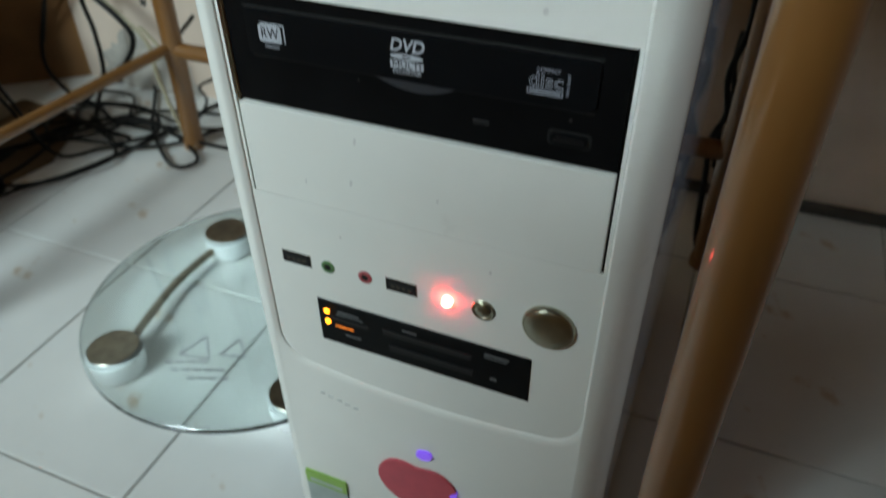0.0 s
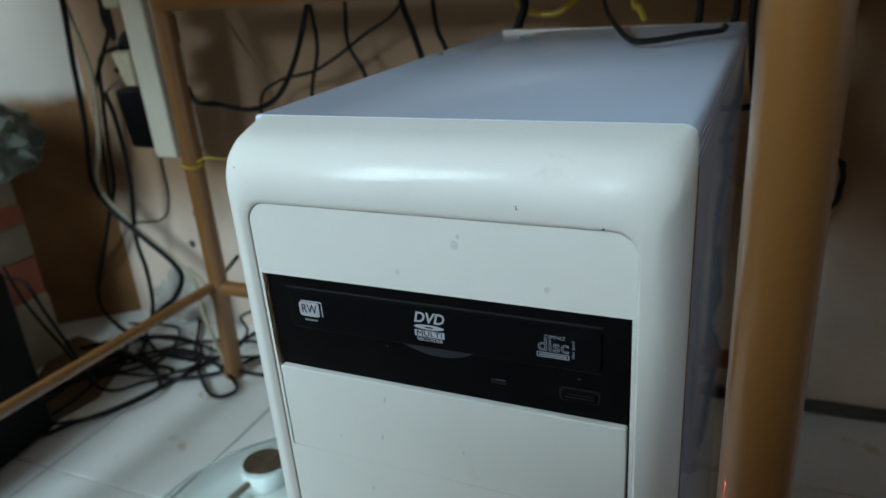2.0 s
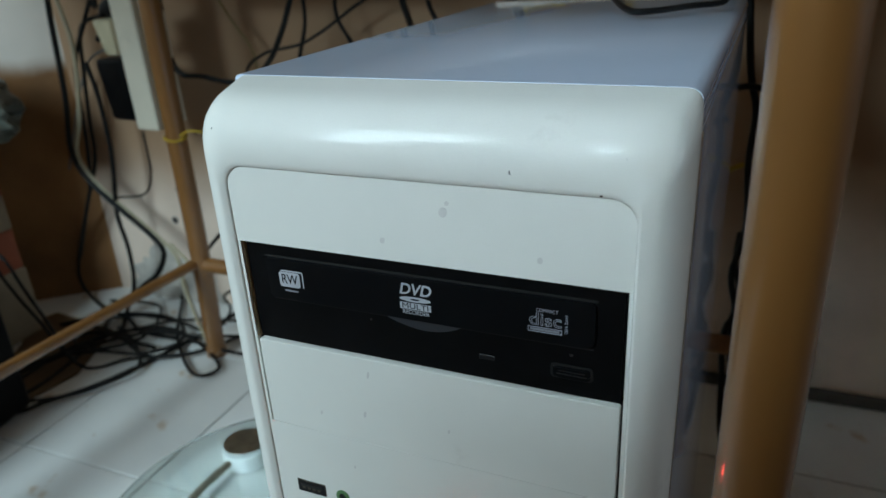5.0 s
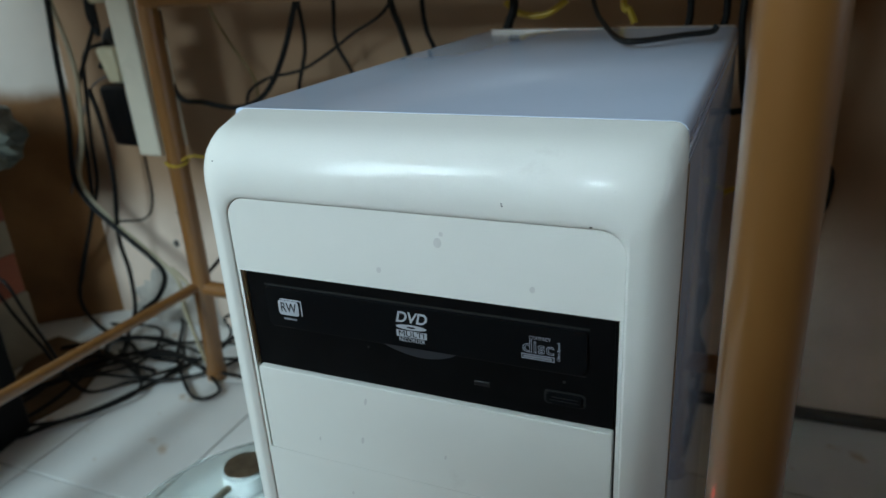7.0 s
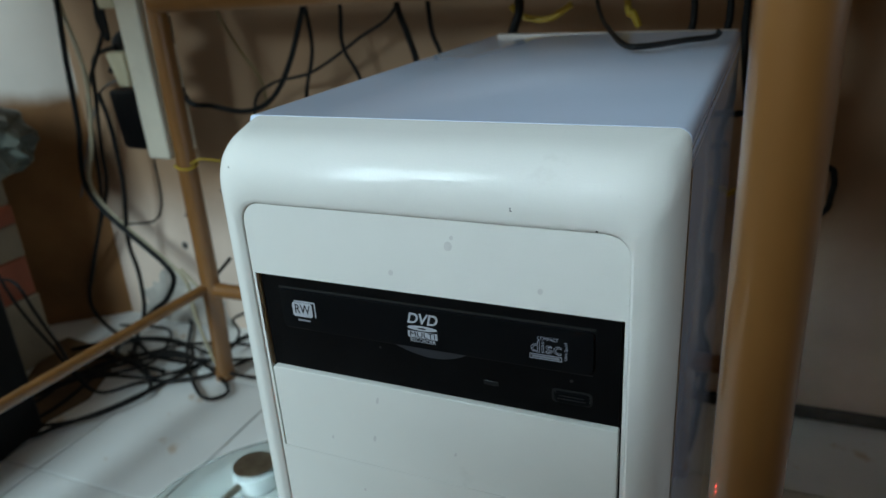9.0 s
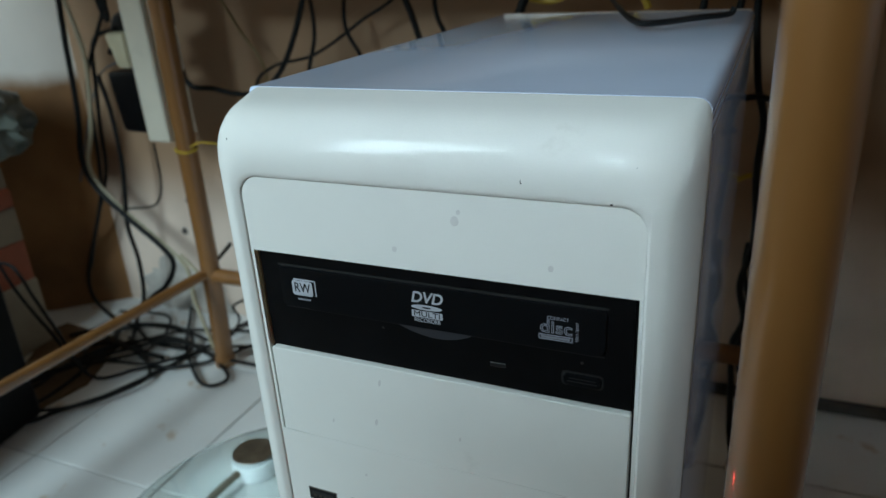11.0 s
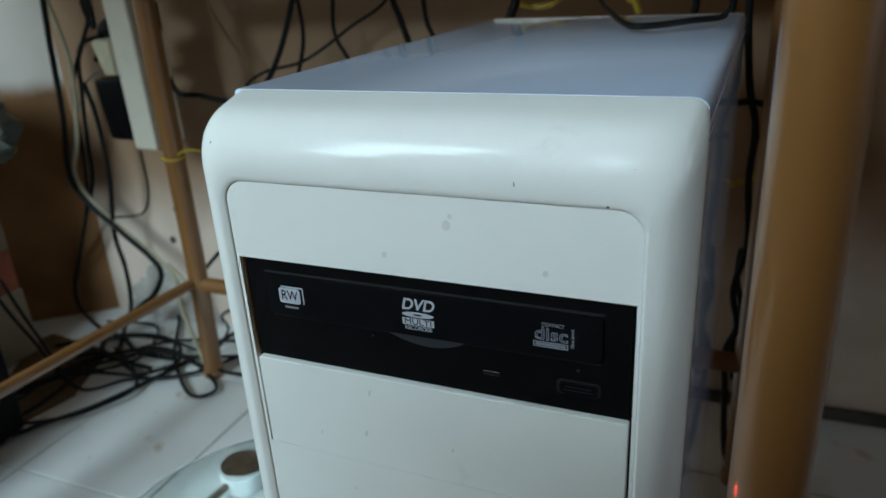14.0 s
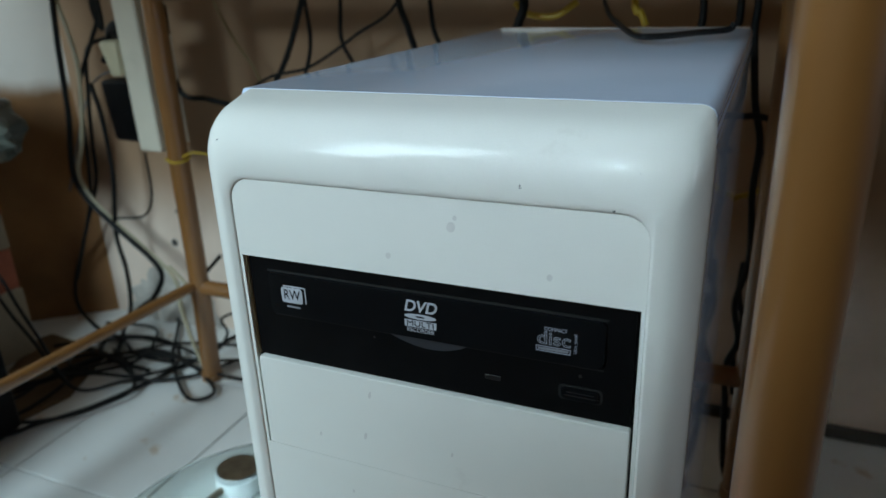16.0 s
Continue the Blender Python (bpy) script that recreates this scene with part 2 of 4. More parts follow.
def tube(pts, r, sides=10, n=8, smooth=True, bm=None):
    own = bmesh.new()
    path = smooth_path(pts, n) if smooth else [Vector(p) for p in pts]
    up = Vector((0.31, 0.17, 0.93))
    rings = []
    for i, p in enumerate(path):
        d = (path[min(i + 1, len(path) - 1)] - path[max(i - 1, 0)]).normalized()
        a = up - d * up.dot(d)
        if a.length < 1e-4:
            a = d.orthogonal()
        a.normalize()
        up = a
        c = d.cross(a)
        rr = r(i / (len(path) - 1)) if callable(r) else r
        rings.append([own.verts.new(p + (a * math.cos(q) + c * math.sin(q)) * rr) for q in (2 * math.pi * k / sides for k in range(sides))])
    for u, v in zip(rings, rings[1:]):
        for k in range(sides):
            own.faces.new((u[k], u[(k + 1) % sides], v[(k + 1) % sides], v[k]))
    own.faces.new(rings[0][::-1])
    own.faces.new(rings[-1])
    return join(bm, own)


def lathe(profile, centre, axis="z", sides=40, bm=None):
    """Rings of (radius, height) about an axis through centre."""
    own = bmesh.new()
    rings = []
    for r, h in profile:
        ring = []
        for k in range(sides):
            q = 2 * math.pi * k / sides
            a, b = r * math.cos(q), r * math.sin(q)
            ring.append(own.verts.new((a, b, h) if axis == "z" else (a, -h, b)))
        rings.append(ring)
    for u, v in zip(rings, rings[1:]):
        for k in range(sides):
            own.faces.new((u[k], u[(k + 1) % sides], v[(k + 1) % sides], v[k]))
    own.faces.new(rings[0][::-1])
    own.faces.new(rings[-1])
    own.transform(Matrix.Translation(centre))
    return join(bm, own)


def outline(x0, x1, z0, z1, r, n=8, bow=0.0):
    """A rounded rectangle in x and z; r: radii bottom left, bottom right, top right, top left; bow: sag of the bottom side."""
    pts = []
    for cx, cz, sx, sz, rad, a0 in ((x0, z0, 1, 1, r[0], 180), (x1, z0, -1, 1, r[1], 270), (x1, z1, -1, -1, r[2], 0), (x0, z1, 1, -1, r[3], 90)):
        for k in range(n + 1):
            q = radians(a0 + 90 * k / n)
            pts.append((cx + sx * rad + rad * math.cos(q), cz + sz * rad + rad * math.sin(q)))
        if a0 == 180 and bow:
            for k in range(1, 12):
                u = k / 12
                xa, xb = x0 + r[0], x1 - r[1]
                pts.append((xa + (xb - xa) * u, z0 - bow * 4 * u * (1 - u)))
        elif a0 == 180:
            for k in range(1, 12):
                u = k / 12
                pts.append((x0 + r[0] + (x1 - r[1] - x0 - r[0]) * u, z0))
    return pts


def loft(loops, cap_first=False, cap_last=False, bm=None):
    """loops: (points in x and z, y) or (points, list of y)."""
    own = bmesh.new()
    rings = [[own.verts.new((x, y, z)) for x, z in pts] for pts, y in loops]
    n = len(rings[0])
    for u, v in zip(rings, rings[1:]):
        for k in range(n):
            own.faces.new((u[k], u[(k + 1) % n], v[(k + 1) % n], v[k]))
    if cap_first:
        own.faces.new(rings[0])
    if cap_last:
        own.faces.new(rings[-1])
    return join(bm, own)


def plate(pts, y0, y1, bevel=0.0, bm=None):
    """A flat piece of outline pts, from its face at y0 back to y1."""
    own = bmesh.new()
    f = own.faces.new([own.verts.new((x, y0, z)) for x, z in pts])
    r = bmesh.ops.extrude_face_region(own, geom=[f])
    for v in r["geom"]:
        if isinstance(v, bmesh.types.BMVert):
            v.co.y = y1
    if bevel:
        front = [e for e in own.edges if all(abs(v.co.y - y0) < 1e-6 for v in e.verts)]
        bmesh.ops.bevel(own, geom=front, offset=bevel, segments=2, affect="EDGES")
    return join(bm, own)


def words(name, text, size, centre, material, parent, y, shear=0.0, turn=0.0, bold=0.0, width=None, line=0.0):
    """Lettering on the front of a thing, facing -y."""
    cu = bpy.data.curves.new(name, "FONT")
    cu.body, cu.size, cu.align_x, cu.align_y, cu.shear, cu.offset = text, size, "CENTER", "CENTER", shear, bold
    cu.extrude = 0.00004
    if line:
        cu.fill_mode, cu.extrude, cu.bevel_depth = "NONE", 0.0, line
    tmp = new("tmp", cu)
    bpy.context.view_layer.update()
    me = bpy.data.meshes.new_from_object(tmp.evaluated_get(bpy.context.evaluated_depsgraph_get()))
    bpy.data.objects.remove(tmp)
    me.materials.clear()
    me.materials.append(material)
    sx = 1.0
    if width:
        xs = [v.co.x for v in me.vertices]
        sx = width / (max(xs) - min(xs))
    me.transform(Matrix.Translation((centre[0], y, centre[1])) @ pose(0, 0, 0, 90, 0, 0) @ pose(0, 0, 0, 0, 0, turn) @ Matrix.Diagonal((sx, 1, 1, 1)))
    ob = new(name, me)
    ob.parent = parent
    return ob


# ---- the room ----
SLANT = 1.6     # degrees by which floor tiles and back wall are turned to the computer
TURN_M = pose(0, 0, 0, 0, 0, SLANT)


def wall(name, x0, x1, y0, y1, z0, z1, material, label, m=None, kind="structure"):
    return solid(name, box(x0, x1, y0, y1, z0, z1, m=m), material, label, "wall", kind=kind, smooth=False)


wall("wall_north", -2.1, 1.8, 0.530, 0.68, -0.05, 2.5, WALL, "stained pinkish plaster wall behind the desk", TURN_M)
east = box(1.5, 1.65, -1.5, 0.10, -0.05, 2.5)
for y0, y1, z0, z1 in ((0.50, 0.70, -0.05, 2.5), (0.10, 0.50, -0.05, 0.33), (0.10, 0.50, 0.87, 2.5)):
    box(1.5, 1.65, y0, y1, z0, z1, bm=east)
solid("wall_east", east, WALL_ROOM, "plain tan wall with a small window opening", "wall", kind="structure", smooth=False)


def wall_with_hole(name, axis, at, thick, a0, a1, hz0, hz1, label):
    bm = None
    lo, hi = -2.05, 1.65
    for u0, u1, z0, z1 in ((lo, a0, -0.05, 2.5), (a1, hi, -0.05, 2.5), (a0, a1, -0.05, hz0), (a0, a1, hz1, 2.5)):
        bm = box(at, at + thick, u0, u1, z0, z1, bm=bm) if axis == "x" else box(u0, u1, at, at + thick, z0, z1, bm=bm)
    return solid(name, bm, WALL_ROOM, label, "wall", kind="structure", smooth=False)


wall("wall_west", -2.05, -1.9, -1.5, 0.7, -0.05, 2.5, WALL_ROOM, "plain tan wall of the room")
wall_with_hole("wall_south", "y", -1.47, 0.15, -1.10, 0.05, 0.90, 1.76, "plain tan wall with a window opening")
# Unseen stepped blocker, added to shape where the window light falls.
blocker = box(0.06, 1.5, -0.62, -0.50, -0.05, 1.30)
box(-0.06, 0.06, -0.62, -0.50, -0.05, 0.745, bm=blocker)
box(-0.215, -0.06, -0.62, -0.50, -0.05, 0.86, bm=blocker)
box(-0.29, -0.215, -0.62, -0.50, -0.05, 0.75, bm=blocker)
box(-0.56, -0.29, -0.62, -0.50, -0.05, 0.40, bm=blocker)
solid("window_blocker", blocker, WALL_ROOM, "unseen stepped tan block added to shape the window light", "wall", kind="structure", smooth=False)
# Unseen block, added to keep window light off the left corner.
wall("corner_blocker", -1.9, -0.67, -0.50, -0.10, -0.05, 0.36, WALL_ROOM, "unseen tan block added to shade the left corner")
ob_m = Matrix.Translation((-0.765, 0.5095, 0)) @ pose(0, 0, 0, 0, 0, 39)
wall("wall_jog", -1.2, 0.0, 0.0, 0.12, -0.05, 2.5, WALL_JOG, "angled white plaster wall, shade on its lower part painted brown", ob_m)
solid("ceiling", box(-2.1, 1.7, -2.2, 0.75, 2.5, 2.6), CEIL, "plain brownish ceiling", "ceiling", kind="structure", smooth=False)

# ---- things ----
# -- computer tower --
pc = thing("computer_tower", "white computer tower with black disc drive on the tiled floor", "computer")
TOP = 0.4275
# metal shell: sides folded under a top cover
part("side_panel", box(-0.0920, -0.0900, 0.030, 0.350, 0.012, 0.4132, bevel=0.0006, seg=1), PAINT, pc)
part("side_panel", box(0.0872, 0.0892, 0.0362, 0.350, 0.012, 0.4132, bevel=0.0006, seg=1), PAINT, pc)
EDGE = [(0.0838, 0.4275), (0.0862, 0.4271), (0.0880, 0.4260), (0.0890, 0.4244), (0.0892, 0.4226), (0.0878, 0.4222), (0.0878, 0.4206), (0.0890, 0.4202), (0.0890, 0.4186), (0.0880, 0.4182), (0.0880, 0.4168),
        (0.0893, 0.4164), (0.0893, 0.4140), (0.0872, 0.4138), (0.0872, 0.4250)]
PROFILE = [(-0.0900, 0.4275)] + EDGE + [(-0.0900, 0.4250), (-0.0900, 0.4140), (-0.0922, 0.4140), (-0.0922, 0.4255), (-0.0915, 0.4269)]
cover = plate(PROFILE, 0.0338, 0.352)
for v in cover.verts:      # the cover falls a little towards the back
    v.co.z -= (v.co.y - 0.0338) * 0.011
part("top_cover", cover, PAINT, pc, "pale blue-white glossy painted metal cover")
# Filled seam; the dark colour is the shade in it.
part("panel_gap", box(0.0850, 0.0885, 0.0337, 0.0350, 0.014, 0.4130), DARK, pc)
part("edge_strip", box(0.0870, 0.0899, 0.0350, 0.0361, 0.012, 0.4132, bevel=0.0004, seg=2), METAL, pc, "bright folded metal edge")
part("back_panel", box(-0.0900, 0.0872, 0.345, 0.349, 0.012, TOP - 0.003), METAL, pc)
part("base_panel", box(-0.0900, 0.0872, 0.034, 0.345, 0.012, 0.016), METAL, pc)
for sx in (-1, 1):
    for yy in (0.06, 0.31):
        part("foot", lathe([(0.010, 0.0), (0.011, 0.003), (0.012, 0.0125)], (sx * 0.065, yy, 0), sides=20), BLACK, pc)


# front bezel: rounded shell round a sunk front panel
def bezel_loop(side, top, bottom, r, y):
    return outline(-0.0930 + side, 0.0908 - side, 0.010 + bottom, TOP - top, (r * 0.6, r * 0.6, r, r)), y


PANEL = (-0.0762, 0.0762, 0.1838, 0.4005)
BOW = 0.0045
PANEL_R = (0.017, 0.017, 0.0085, 0.0085)
hole = outline(*PANEL, PANEL_R, bow=BOW)
lip = outline(PANEL[0] - 0.0024, PANEL[1] + 0.0024, PANEL[2] - 0.0046, PANEL[3] + 0.0024, [r + 0.0024 for r in PANEL_R], bow=BOW)
mid_lip = outline(PANEL[0] - 0.0007, PANEL[1] + 0.0007, PANEL[2] - 0.0007, PANEL[3] + 0.0007, [r + 0.0007 for r in PANEL_R], bow=BOW)
bezel = loft([
    bezel_loop(0.0040, 0.0040, 0.004, 0.004, 0.0336), bezel_loop(0.0018, 0.0002, 0.0015, 0.0048, 0.0336), bezel_loop(0.0013, 0.0003, 0.001, 0.0058, 0.0322),
    bezel_loop(0.0007, 0.0009, 0.000, 0.0092, 0.0260), bezel_loop(0.0007, 0.0015, 0.0005, 0.0118, 0.0200), bezel_loop(0.0011, 0.0022, 0.001, 0.0130, 0.0150), bezel_loop(0.0020, 0.0032, 0.003, 0.0138, 0.0110),
    bezel_loop(0.0029, 0.0046, 0.0045, 0.0142, 0.0078), bezel_loop(0.0043, 0.0066, 0.006, 0.0143, 0.0050), bezel_loop(0.0060, 0.0090, 0.008, 0.0140, 0.0027), bezel_loop(0.0081, 0.0120, 0.011, 0.0132, 0.0007),
    bezel_loop(0.0105, 0.0155, 0.015, 0.0122, -0.0009), bezel_loop(0.0135, 0.0200, 0.020, 0.0110, -0.0017),
    (lip, -0.0013), (mid_lip, -0.0008), (hole, -0.0002), (hole, 0.0002)])
part("front_bezel", bezel, PLASTIC, pc, "ivory plastic front with rounded edges", angle=50)

# sunk panel: upper blank, jambs beside the drive, blank bay cover, lower part with ports
DX, DZ0, DZ1 = 0.0745, 0.3262, 0.3700
BZ0 = 0.2845
g = 0.00035
up_pts = [(-0.0761, DZ1), (0.0761, DZ1)] + [p for p in outline(-0.0761, 0.0761, 0.30, 0.4004, (0.001, 0.001, 0.0085, 0.0085)) if p[1] > 0.385]
part("upper_panel", plate(up_pts, 0.0, 0.0022), PLASTIC, pc)
for sx in (-1, 1):
    part("panel_edge", box(min(sx * 0.0761, sx * (DX + g)), max(sx * 0.0761, sx * (DX + g)), 0.0, 0.0022, BZ0, DZ1 - 0.0001), PLASTIC, pc)
part("drive_bay_cover", plate(outline(-DX + g, DX - 2 * g, BZ0 + 0.0002, DZ0 - g, (0.0008,) * 4, n=3), 0.0, 0.003, bevel=0.0003), PLASTIC, pc, "blank ivory plastic bay cover")
low_pts = [p for p in outline(-0.0761, 0.0761, 0.1839, 0.35, (0.017, 0.017, 0.001, 0.001), bow=BOW) if p[1] < 0.3] + [(0.0761, BZ0), (-0.0761, BZ0)]
part("lower_panel", plate(low_pts, 0.0, 0.0022), PLASTIC, pc)
part("bay_reveal", box(-0.0752, -DX + 0.0003, 0.0012, 0.016, DZ0 + 0.0003, DZ1 - 0.0003), PLASTIC_CUT, pc)
part("bay_cage", box(-0.0758, 0.0758, 0.0165, 0.018, 0.27, 0.375), DARK, pc)
part("bay_cage", box(-0.0757, 0.0757, 0.0034, 0.006, 0.2835, 0.3268), DARK, pc)

# optical drive
FY = 0.0018
drive = part("optical_drive", plate(outline(-DX + 0.0006, DX - 0.0006, DZ0 + 0.0005, DZ1 - 0.0004, (0.001,) * 4, n=3), FY, 0.016, bevel=0.0004), BLACK, pc, "black disc drive with white format marks")
part("tray_door", plate(outline(-0.0650, 0.0645, 0.3465, 0.3637, (0.002, 0.0035, 0.0015, 0.0015), n=4), FY - 0.0010, FY + 0.001, bevel=0.0002), BLACK_SAT, drive)
part("tray_slot", box(-0.0655, 0.0650, FY - 0.0001, FY + 0.0002, 0.3638, 0.3647), DARK, drive)
part("tray_slot", box(-0.0640, 0.0640, FY - 0.0001, FY + 0.0002, 0.3457, 0.3463), DARK, drive)
lens = [(-0.0135 + 0.030 * k / 16, 0.3461) for k in range(17)] + [(-0.0135 + 0.030 * (1 - k / 16), 0.3461 - 0.0042 * (math.sin(math.pi * k / 16) ** 0.8) * (1.0 - 0.25 * k / 16)) for k in range(1, 16)]
part("finger_recess", plate(lens, FY - 0.0003, FY + 0.0005), GREY_GLOSS, drive)
part("activity_light", box(0.0230, 0.0288, FY - 0.0003, FY, 0.3349, 0.3367, bevel=0.0001, seg=1), mat("smoked_window", (0.010, 0.0105, 0.012), 0.35), drive)
part("eject_button", plate(outline(0.0502, 0.0632, 0.3335, 0.3378, (0.0012,) * 4, n=4), FY - 0.0010, FY, bevel=0.0004), BLACK_SAT, drive)
part("button_line", box(0.0516, 0.0620, FY - 0.0012, FY - 0.0009, 0.3349, 0.3353), SLOT_EDGE, drive)
part("button_line", box(0.0522, 0.0614, FY - 0.0012, FY - 0.0009, 0.3362, 0.3365), SLOT_EDGE, drive)
part("button_frame", plate(outline(0.0493, 0.0641, 0.3328, 0.3385, (0.0016,) * 4, n=4), FY - 0.0002, FY + 0.0002), DARK, drive)
part("pin_hole", lathe([(0.0006, 0), (0.0006, 0.0001)], (0.0565, FY, 0.3425), "y", 12), SLOT_EDGE, drive)
part("pin_hole", lathe([(0.0005, 0), (0.0005, 0.0001)], (-0.0205, FY, 0.3432), "y", 12), SLOT_EDGE, drive)
LY = FY - 0.00105
# rewritable mark
part("rw_badge", plate(outline(-0.0595, -0.0500, 0.3521, 0.3585, (0.0012,) * 4, n=4), LY, LY + 0.0001), PRINT, drive)
part("badge_line", plate([(-0.0583, 0.3593), (-0.0488, 0.3593), (-0.0484, 0.3589), (-0.0484, 0.3525), (-0.0489, 0.3525), (-0.0489, 0.3587), (-0.0583, 0.3587)], LY, LY + 0.0001), PRINT, drive)
words("rw_letters", "RW", 0.0058, (-0.05475, 0.3554), BLACK, drive, LY - 0.0001, width=0.0072)
part("small_print", box(-0.0575, -0.0515, LY, LY + 0.0001, 0.3501, 0.3509), PRINT_GREY, drive)
# disc format mark
words("dvd_letters", "DVD", 0.0062, (-0.0008, 0.3589), PRINT, drive, LY, shear=0.25, bold=0.00012, width=0.0128)
ell = lathe([(0.0062, 0), (0.0062, 0.0001)], (0, 0, 0), "y", 32)
ell.transform(Matrix.Translation((-0.0008, LY + 0.0001, 0.3551)) @ Matrix.Diagonal((1, 1, 0.17, 1)))
part("disc_ellipse", ell, PRINT, drive)
ell = lathe([(0.0018, 0), (0.0018, 0.0002)], (0, 0, 0), "y", 24)
ell.transform(Matrix.Translation((-0.0008, LY + 0.0001, 0.3551)) @ Matrix.Diagonal((1, 1, 0.17, 1)))
part("ellipse_hole", ell, BLACK_SAT, drive)
part("multi_bar", box(-0.0070, 0.0054, LY, LY + 0.0001, 0.3509, 0.3536), PRINT, drive)
words("multi_letters", "MULTI", 0.0031, (-0.0008, 0.35225), BLACK, drive, LY - 0.0001, width=0.0104)
words("recorder_letters", "RECORDER", 0.0023, (-0.0008, 0.3497), PRINT, drive, LY, width=0.0106)
# compact disc mark
words("compact_letters", "COMPACT", 0.0019, (0.0482, 0.3586), PRINT_DIM, drive, LY, width=0.0076)
words("disc_letters", "disc", 0.0068, (0.0476, 0.355), PRINT_DIM, drive, LY, width=0.0112, line=0.00010)
for x0, x1, z0, z1 in ((0.0415, 0.0533, 0.3502, 0.3505), (0.0415, 0.0533, 0.3519, 0.3522), (0.0415, 0.0418, 0.3502, 0.3522), (0.0530, 0.0533, 0.3502, 0.3522), (0.0423, 0.0525, 0.35075, 0.35165)):
    part("mark_line", box(x0, x1, LY, LY + 0.0001, z0, z1), PRINT_GREY if z1 - z0 < 0.0010 and x1 - x0 < 0.0104 and x0 > 0.042 else PRINT_DIM, drive)
words("ultra_letters", "Ultra Speed", 0.0015, (0.0548, 0.3546), PRINT_DIM, drive, LY, turn=90)

# ports, lamps and buttons
PZ = 0.2515


def usb_port(x):
    u = part("usb_port", box(x - 0.0074, x + 0.0074, -0.0001, 0.004, PZ - 0.0034, PZ + 0.0034, bevel=0.0001, seg=1), USB_RIM, pc)
    # Solid block, not a hole: its colour stands for the shade inside.
    part("socket", box(x - 0.0068, x + 0.0068, -0.0004, 0.0, PZ - 0.0029, PZ + 0.0029), DARK, u)
    part("tongue", box(x - 0.0055, x + 0.0055, -0.0006, 0.0, PZ - 0.0002, PZ + 0.0016), SLOT_EDGE, u)
    for k in range(4):
        part("contact", box(x - 0.0046 + k * 0.0026, x - 0.0032 + k * 0.0026, -0.0007, 0.0, PZ - 0.0010, PZ + 0.0002), USB_RIM, u)


usb_port(-0.0592)
usb_port(-0.0075)


def jack(x, material, label):
    j = part("audio_jack", lathe([(0.0033, -0.001), (0.0033, 0.0003), (0.0028, 0.0006), (0.0018, 0.0006), (0.0017, 0.0002)], (x, 0, PZ), "y", 24), material, pc, label)
    part("socket", lathe([(0.0016, 0.0), (0.0016, 0.00035)], (x, 0, PZ), "y", 16), DARK, j)


jack(-0.0432, GREEN_PL, "green audio jack")
jack(-0.0248, PINK_PL, "pink audio jack")
part("drive_light", lathe([(0.0024, -0.001), (0.0024, 0.0012), (0.0020, 0.0026), (0.0009, 0.0032)], (0.0140, 0, PZ), "y", 24), RED_LED, pc, "glowing red indicator light")
rb = part("reset_button", lathe([(0.0052, -0.001), (0.0052, 0.0006), (0.0046, 0.0011), (0.0040, 0.0009), (0.0036, 0.0005)], (0.0296, 0, PZ), "y", 32), DARK_METAL, pc, "small round chrome button")
part("cap", lathe([(0.0032, 0.0), (0.0032, 0.0011), (0.0024, 0.0016), (0.0008, 0.0018)], (0.0296, 0, PZ), "y", 24), DARK_METAL, rb)
pb = part("power_button", lathe([(0.0109, -0.001), (0.0109, 0.0010), (0.0104, 0.0018), (0.0098, 0.0019)], (0.0573, 0, PZ + 0.0008), "y", 48), DARK_METAL, pc, "large round metal button")
part("cap", lathe([(0.0096, 0.0), (0.0096, 0.0019), (0.0088, 0.0026), (0.0060, 0.0031), (0.0020, 0.0033)], (0.0573, 0, PZ + 0.0008), "y", 48), DARK_METAL, pb)
# card reader
CX0, CX1, CZ0, CZ1 = -0.0515, 0.0518, 0.2046, 0.2311
cr = part("card_reader", box(CX0, CX1, -0.0006, 0.010, CZ0, CZ1, bevel=0.0004, seg=1), BLACK, pc, "black memory card reader with orange lights")
for x0, x1, z0, z1 in ((-0.0445, -0.0255, 0.2195, 0.2215), (-0.0180, 0.0250, 0.2200, 0.2232), (-0.0150, 0.0260, 0.2105, 0.2140)):
    part("card_slot", box(x0, x1, -0.0009, 0.0, z0, z1, bevel=0.0002, seg=1), DARK, cr)
    part("slot_edge", box(x0, x1, -0.0011, 0.0, z1, z1 + 0.0005), SLOT_EDGE, cr)
for zz in (0.2245, 0.2180):
    part("lamp", lathe([(0.0015, -0.0006), (0.0015, 0.0011), (0.0009, 0.0016)], (-0.0468, 0, zz), "y", 20), ORANGE_LED, cr, "lit orange lamp")
part("lamp_bar", box(-0.0430, -0.0335, -0.0008, 0.0, 0.2160, 0.2170), mat("orange_glow", (0.8, 0.2, 0.02), 0.4, emit=0.6), cr)
for x0, x1, z0, z1 in ((-0.041, -0.030, 0.2252, 0.2262), (-0.042, -0.028, 0.2236, 0.2242), (-0.038, -0.030, 0.2115, 0.2124), (-0.008, -0.001, 0.2256, 0.2265), (-0.006, -0.003, 0.2108, 0.2120),
                       (0.015, 0.021, 0.2106, 0.2114), (0.031, 0.042, 0.2262, 0.2272), (0.031, 0.041, 0.2246, 0.2252), (0.034, 0.037, 0.2118, 0.2132)):
    part("small_print", box(x0, x1, -0.0008, 0.0, z0, z1), READER_PRINT, cr)
# stickers on the lower front


